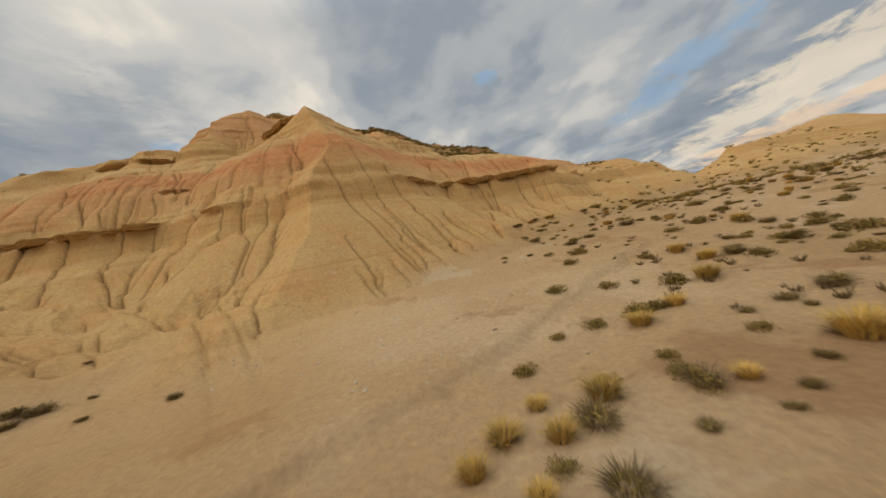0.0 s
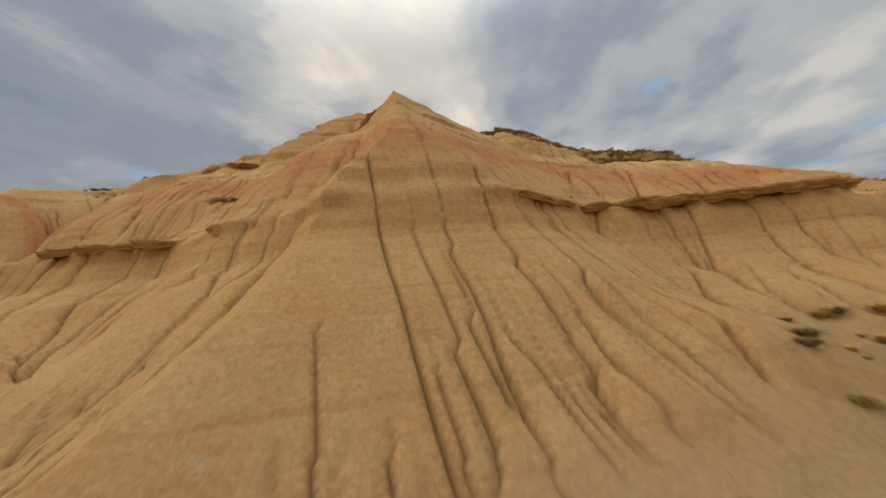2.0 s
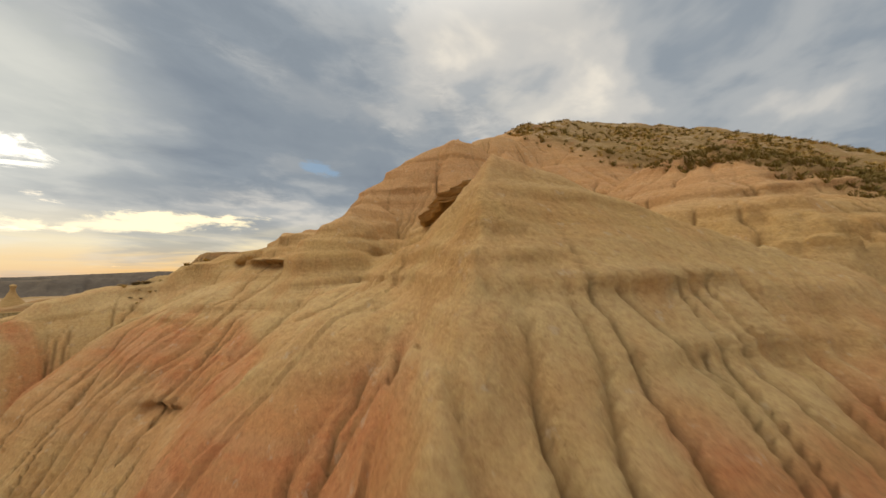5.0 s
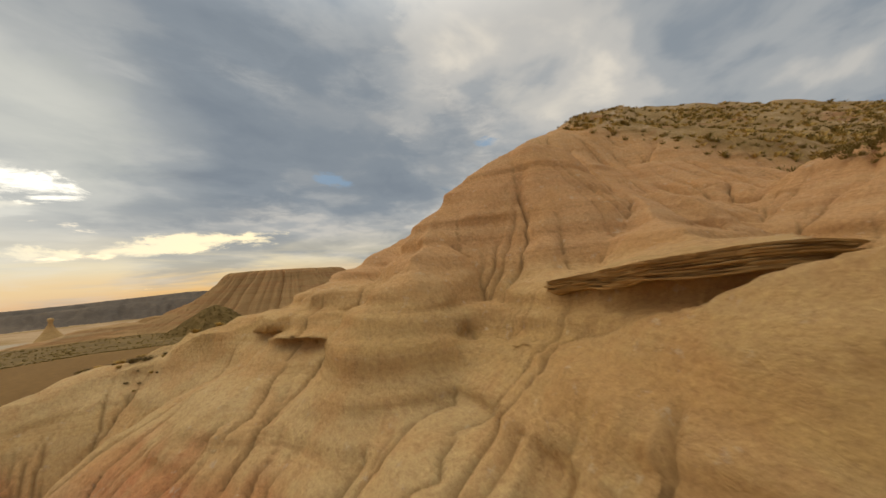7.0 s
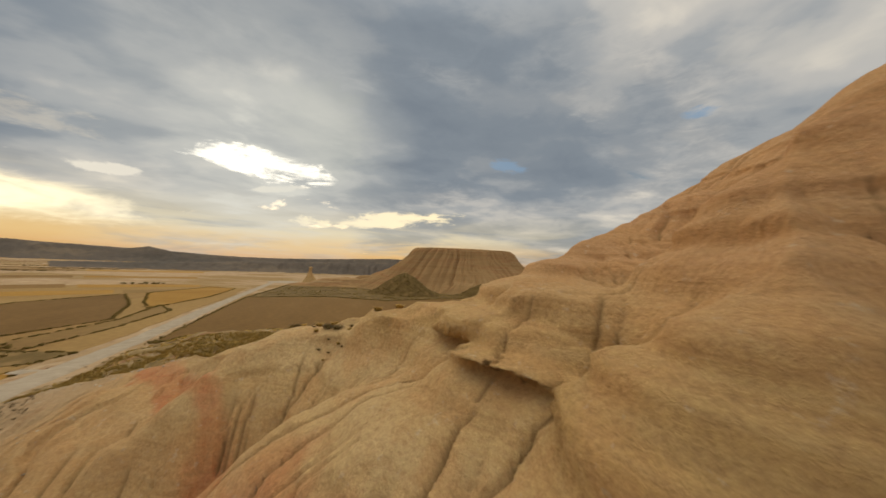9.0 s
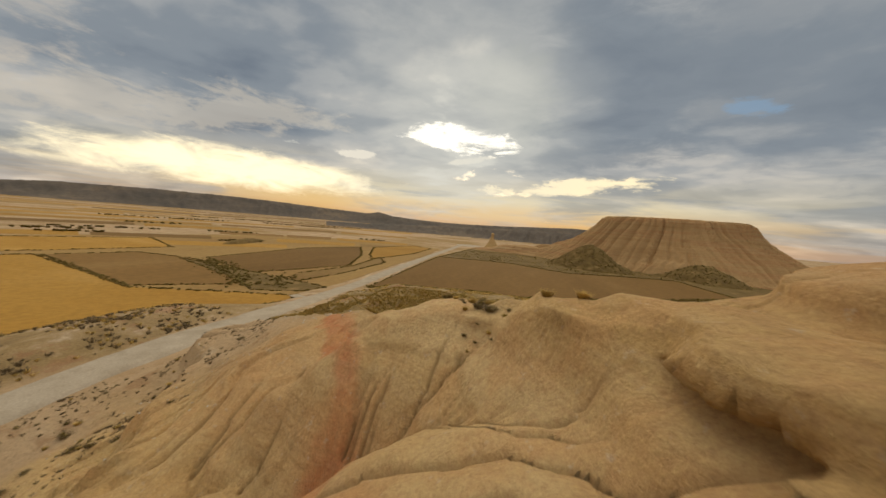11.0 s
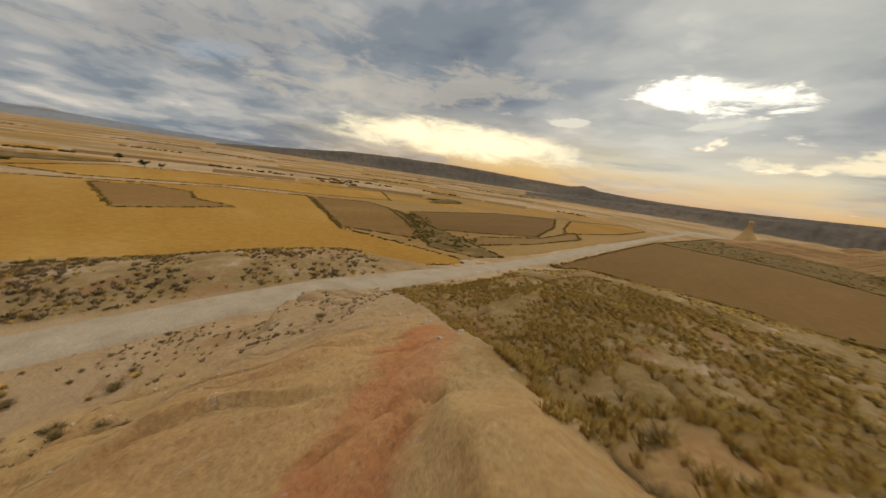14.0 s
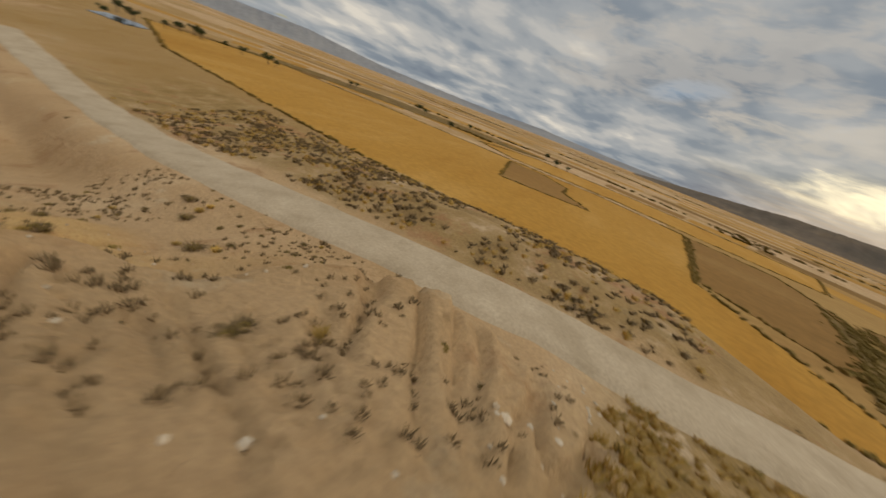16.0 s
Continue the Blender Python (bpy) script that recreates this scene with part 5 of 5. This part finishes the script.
def build_scrub():
    r = rand(17)
    spots = fill(r, 4200, (-150, -84, -8, 52), (0.4, 0.85), crest_side, 12, 0.6)
    scatter("dry_grass", spots, STRAW, "dense straw and olive grass tufts on the ridge's far slope", "grass", 1, 8, 0.8)
    spots = fill(r, 1300, (-150, -86, 46, 135), (0.4, 0.95), lambda x, y: x < -90 - 0.05 * (y - 46), 10, 0.4)
    scatter("dry_grass", spots, STRAW, "straw and olive tufts below the ridge's western foot", "grass", 18, 8, 0.7)
    spots = fill(r, 700, (-150, -86, 46, 135), (0.5, 1.1), lambda x, y: x < -90 - 0.05 * (y - 46), 10, 0.35)
    scatter("low_scrub", spots, OLIVE, "dark scrub below the ridge's western foot", "scrub", 19, 8, 0.6)
    spots = fill(r, 500, (-150, -84, -8, 52), (0.4, 0.9), crest_side, 12, 0.4)
    scatter("low_scrub", spots, OLIVE, "dark low scrub among the grass of the slope", "scrub", 2, 8, 0.6)
    spots = fill(r, 1700, (-118, 10, -58, -14), (0.5, 1.15), None, 8, 0.42, 5.5)
    scatter("low_scrub", spots, DARK_TWIG, "grey-brown scrub tufts on the pale bank by the track", "scrub", 3, 9, 0.6)
    spots = fill(r, 700, (-118, 10, -58, -14), (0.5, 1.0), None, 8, 0.4, 5.5)
    scatter("dry_grass", spots, STRAW, "straw tufts on the pale bank by the track", "grass", 4, 8, 0.7)
    spots = [(x, y, s) for x, y, s in along(r, [(p[0], p[1]) for p in ROAD[2:13]], 0.32, 2.2, (0.3, 0.8)) if 4.3 < road_distance(x, y) < 9]
    scatter("low_scrub", spots, DARK_TWIG, "low weeds along both edges of the track", "scrub", 5, 8, 0.55)
    spots = fill(r, 800, (-100, -46, -3, 20), (0.2, 0.5), lambda x, y: height(x, y) < 38, 7, 0.3)
    scatter("low_scrub", spots, DARK_TWIG, "scattered small dry tufts on bare clay", "scrub", 6, 8, 0.6)
    spots = fill(r, 440, (16, 90, 16, 110), (0.25, 0.8), lambda x, y: bareness(x, y) < 0.7, 8, 0.3)
    scatter("low_scrub", spots, DARK_TWIG, "small dry tufts on the sandy floor of the hollow", "scrub", 7, 8, 0.6)
    spots = fill(r, 900, (40, 170, 50, 200), (0.6, 1.6), None, 10, 0.45)
    scatter("low_scrub", spots, OLIVE, "dark scrub over the far side of the hollow", "scrub", 8, 8, 0.55)
    # top of the hill and its gentle eastern back
    spots = fill(r, 3000, (-75, 70, 118, 300), (0.5, 1.3), lambda x, y: height(x, y) > 66 + max(0, -x - 20) * 0.62, 12, 0.5)
    scatter("low_scrub", spots, OLIVE, "dark scrub covering the hilltop", "scrub", 9, 9, 0.6)
    spots = fill(r, 2600, (-75, 70, 118, 300), (0.5, 1.2), lambda x, y: height(x, y) > 66 + max(0, -x - 20) * 0.62, 12, 0.4)
    scatter("dry_grass", spots, STRAW, "straw grass between the scrub of the hilltop", "grass", 10, 8, 0.6)
    spots = fill(r, 900, (-18, 75, 113, 160), (0.4, 1.2), None, 10, 0.5)
    scatter("low_scrub", spots, OLIVE, "dark scrub along the hill's eastern flank", "scrub", 17, 8, 0.6)
    spots = fill(r, 1500, (-20, 26, 94, 118), (0.4, 1.0), lambda x, y: height(x, y) > 50 and y > 99 - 0.35 * x, 9, 0.55)
    scatter("low_scrub", spots, OLIVE, "dark scrub on the shoulder above the red clay", "scrub", 20, 8, 0.6)
    # scrubland between the ridge and the ploughed field
    spots = fill(r, 1300, (-235, -118, -12, 150), (0.5, 1.3), lambda x, y: not (x < -200 - max(0, y) * 0.6), 16, 0.42, 6)
    scatter("low_scrub", spots, OLIVE, "olive and brown scrub on the rough ground below the ridge", "scrub", 11, 8, 0.5)
    spots = fill(r, 3200, (-235, -118, -12, 150), (0.5, 1.2), lambda x, y: x > -200 - max(0, y) * 0.6, 16, 0.4, 6)
    scatter("dry_grass", spots, STRAW, "yellow grass on the rough ground below the ridge", "grass", 12, 8, 0.5)
    # rough ground before the mesa, and its mounds
    spots = fill(r, 1500, (-620, -396, -50, 295), (0.9, 2.4), lambda x, y: x < np.interp(y, (-55, 22, 84, 138, 192), (-404, -428, -396, -426, -446)), 22, 0.4, 6)
    scatter("low_scrub", spots, OLIVE, "olive scrub on the rough ground before the mesa", "scrub", 15, 7, 0.55, 0.09)
    spots = []
    for label, (hx, hy, hz) in HILL_SPOTS.items():
        if "mound" in label and "scrub" in label:
            for k in r.sample(range(len(hx)), min(520, len(hx))):
                spots.append((float(hx[k]) + r.uniform(-0.3, 0.3), float(hy[k]) + r.uniform(-0.3, 0.3), r.uniform(0.8, 1.9), float(hz[k]) - 0.1))
    scatter("low_scrub", spots, OLIVE, "dark scrub covering the mounds below the mesa", "scrub", 16, 7, 0.6, 0.16)
    # borders of the fields
    spots = []
    for outline, mat, z, label in FIELDS[1:]:
        spots += along(r, [*outline, outline[0]], 0.7, 0.6, (0.5, 1.4))
    spots += along(r, [(-200, -25), (-207, -2), (-215, 30), (-247, 75), (-298, 142), (-350, 205)], 0.4, 1.8, (0.6, 2.0))
    spots += along(r, [(-168, -72), (-180, -95), (-206, -150)], 0.3, 4.0, (0.8, 2.0))
    spots += along(r, [(-172, -58), (-186, -74), (-196, -80)], 0.4, 3.0, (0.7, 1.8))
    spots = [q for q in spots if road_distance(q[0], q[1]) > 5.5]
    scatter("hedge", spots, OLIVE, "dark scrubby borders between the fields", "hedge", 13, 9, 0.6, 0.16)
    spots = []
    for k in range(26):
        a0, d = r.uniform(116, 205), r.uniform(330, 1300)
        span = r.uniform(4, 12)
        pts = [(-70 - math.sin(radians(a0 + span * i / 5)) * (d + r.uniform(-6, 6)), 40 + math.cos(radians(a0 + span * i / 5)) * (d + r.uniform(-6, 6))) for i in range(6)]
        spots += along(r, pts, 1.6 + d / 500, 1.5 + d / 400, (2.0, 4.5))
    scatter("hedge", spots, OLIVE, "far dark lines of scrub across the plain", "hedge", 14, 8, 0.6, 0.2)


def stone_mesh(r):
    bm = bmesh.new()
    bmesh.ops.create_icosphere(bm, subdivisions=1, radius=0.5)
    k = [r.uniform(0.7, 1.3) for _ in range(3)]
    for v in bm.verts:
        v.co = Vector((v.co.x * k[0], v.co.y * k[1], v.co.z * k[2] * 0.62)) * r.uniform(0.75, 1.2)
    me = bpy.data.meshes.new("stone")
    bm.to_mesh(me)
    bm.free()
    me.materials.append(STONE)
    return me


STONE = plain_material("stone", [(0.3, (0.40, 0.30, 0.20)), (0.55, (0.52, 0.42, 0.31)), (0.8, (0.62, 0.54, 0.43))], 1.2, bump=0.02, vary=0.3)


def build_stones():
    r = rand(23)
    meshes = [stone_mesh(r) for _ in range(7)]
    def put(x, y, s):
        ob = new("stone", r.choice(meshes))
        ob.matrix_world = pose(x, y, height(x, y) + s * 0.06, r.uniform(-20, 20), r.uniform(-20, 20), r.uniform(0, 360)) @ Matrix.Diagonal((s, s, s, 1))
        tagged(ob, "pale angular stone lying on the clay", "stone", group="loose stones on the ridge")
    for _ in range(150):
        t = r.random()
        y = 40 - 44 * t
        x = float(np.interp(y, (-8, 8, 19, 37), (-104, -100.5, -97, -90))) + r.gauss(0.6, 2.0)
        put(x, y, r.choice((0.12, 0.15, 0.2, 0.25, 0.3, 0.4)))
    for _ in range(70):
        put(r.uniform(-86, -66), r.uniform(10, 34), r.uniform(0.12, 0.32))
    for _ in range(60):
        put(r.uniform(-14, 12), r.uniform(18, 34), r.uniform(0.1, 0.3))


def make_tree(seed):
    """A small roundish tree: tapered trunk with limbs and a ragged crown."""
    r = rand(seed)
    ob = new("tree")
    verts, faces, seg = [], [], 7
    def limb(p, q, r0, r1):
        base = len(verts)
        d = (q - p).normalized()
        u = d.orthogonal().normalized()
        w = d.cross(u)
        for c, rad in ((p, r0), (p.lerp(q, 0.5) + u * 0.1, (r0 + r1) / 2), (q, r1)):
            for i in range(seg):
                a = 6.283 * i / seg
                verts.append(tuple(c + (u * math.cos(a) + w * math.sin(a)) * rad))
        for k in range(2):
            for i in range(seg):
                j = (i + 1) % seg
                faces.append((base + k * seg + i, base + k * seg + j, base + (k + 1) * seg + j, base + (k + 1) * seg + i))
    top = Vector((0.2, 0.1, 2.2))
    limb(Vector((0, 0, -0.3)), top, 0.26, 0.17)
    v2, f2 = [], []
    for _ in range(7):
        a = r.uniform(0, 6.283)
        tip = top + Vector((math.cos(a) * r.uniform(0.8, 2.0), math.sin(a) * r.uniform(0.8, 2.0), r.uniform(0.8, 2.8)))
        limb(top, tip, 0.12, 0.04)
        lv, lf = leaf_cloud(r, 150, 1.3, 1.4, 0.24)
        n = len(v2)
        v2 += [(x + tip.x, y + tip.y, z + tip.z - 0.7) for x, y, z in lv]
        f2 += [tuple(i + n for i in f) for f in lf]
    mesh_object("trunk", verts, faces, BARK, True, parent=ob)
    mesh_object("crown", v2, f2, GREEN, parent=ob)
    return tagged(ob, "small dark-green tree in a row by the watercourse", "tree", group="trees along the watercourse")


def build_trees():
    r = rand(31)
    models = [make_tree(200 + i) for i in range(3)]
    spots = [(171, -78), (184, -96), (196, -118), (199, -128), (190, -137), (178, -146), (168, -152), (150, -160), (146, -164), (163, -262), (160, -268), (101, -300), (96, -306), (55, -338), (-32, -372), (-62, -330), (205, -140), (212, -100), (40, -260), (-52, -322)]
    for i, (x, y) in enumerate(spots):
        m = pose(x, y, height(x, y), 0, 0, r.uniform(0, 360))
        ob = copy_thing(models[i % 3], m) if i >= 3 else models[i]
        if i < 3:
            ob.matrix_world = m
        ob.scale = (r.uniform(0.9, 1.5),) * 3
    mat, tree, bsdf = material("water")
    bsdf.inputs["Base Color"].default_value = (0.03, 0.035, 0.035, 1)
    bsdf.inputs["Roughness"].default_value = 0.05
    patch("water", [(150, -78), (168, -70), (186, -84), (176, -96), (158, -92)], mat, 21.3, "small still pond among trees", "pond")


build_plants()
build_scrub()
build_stones()
build_trees()
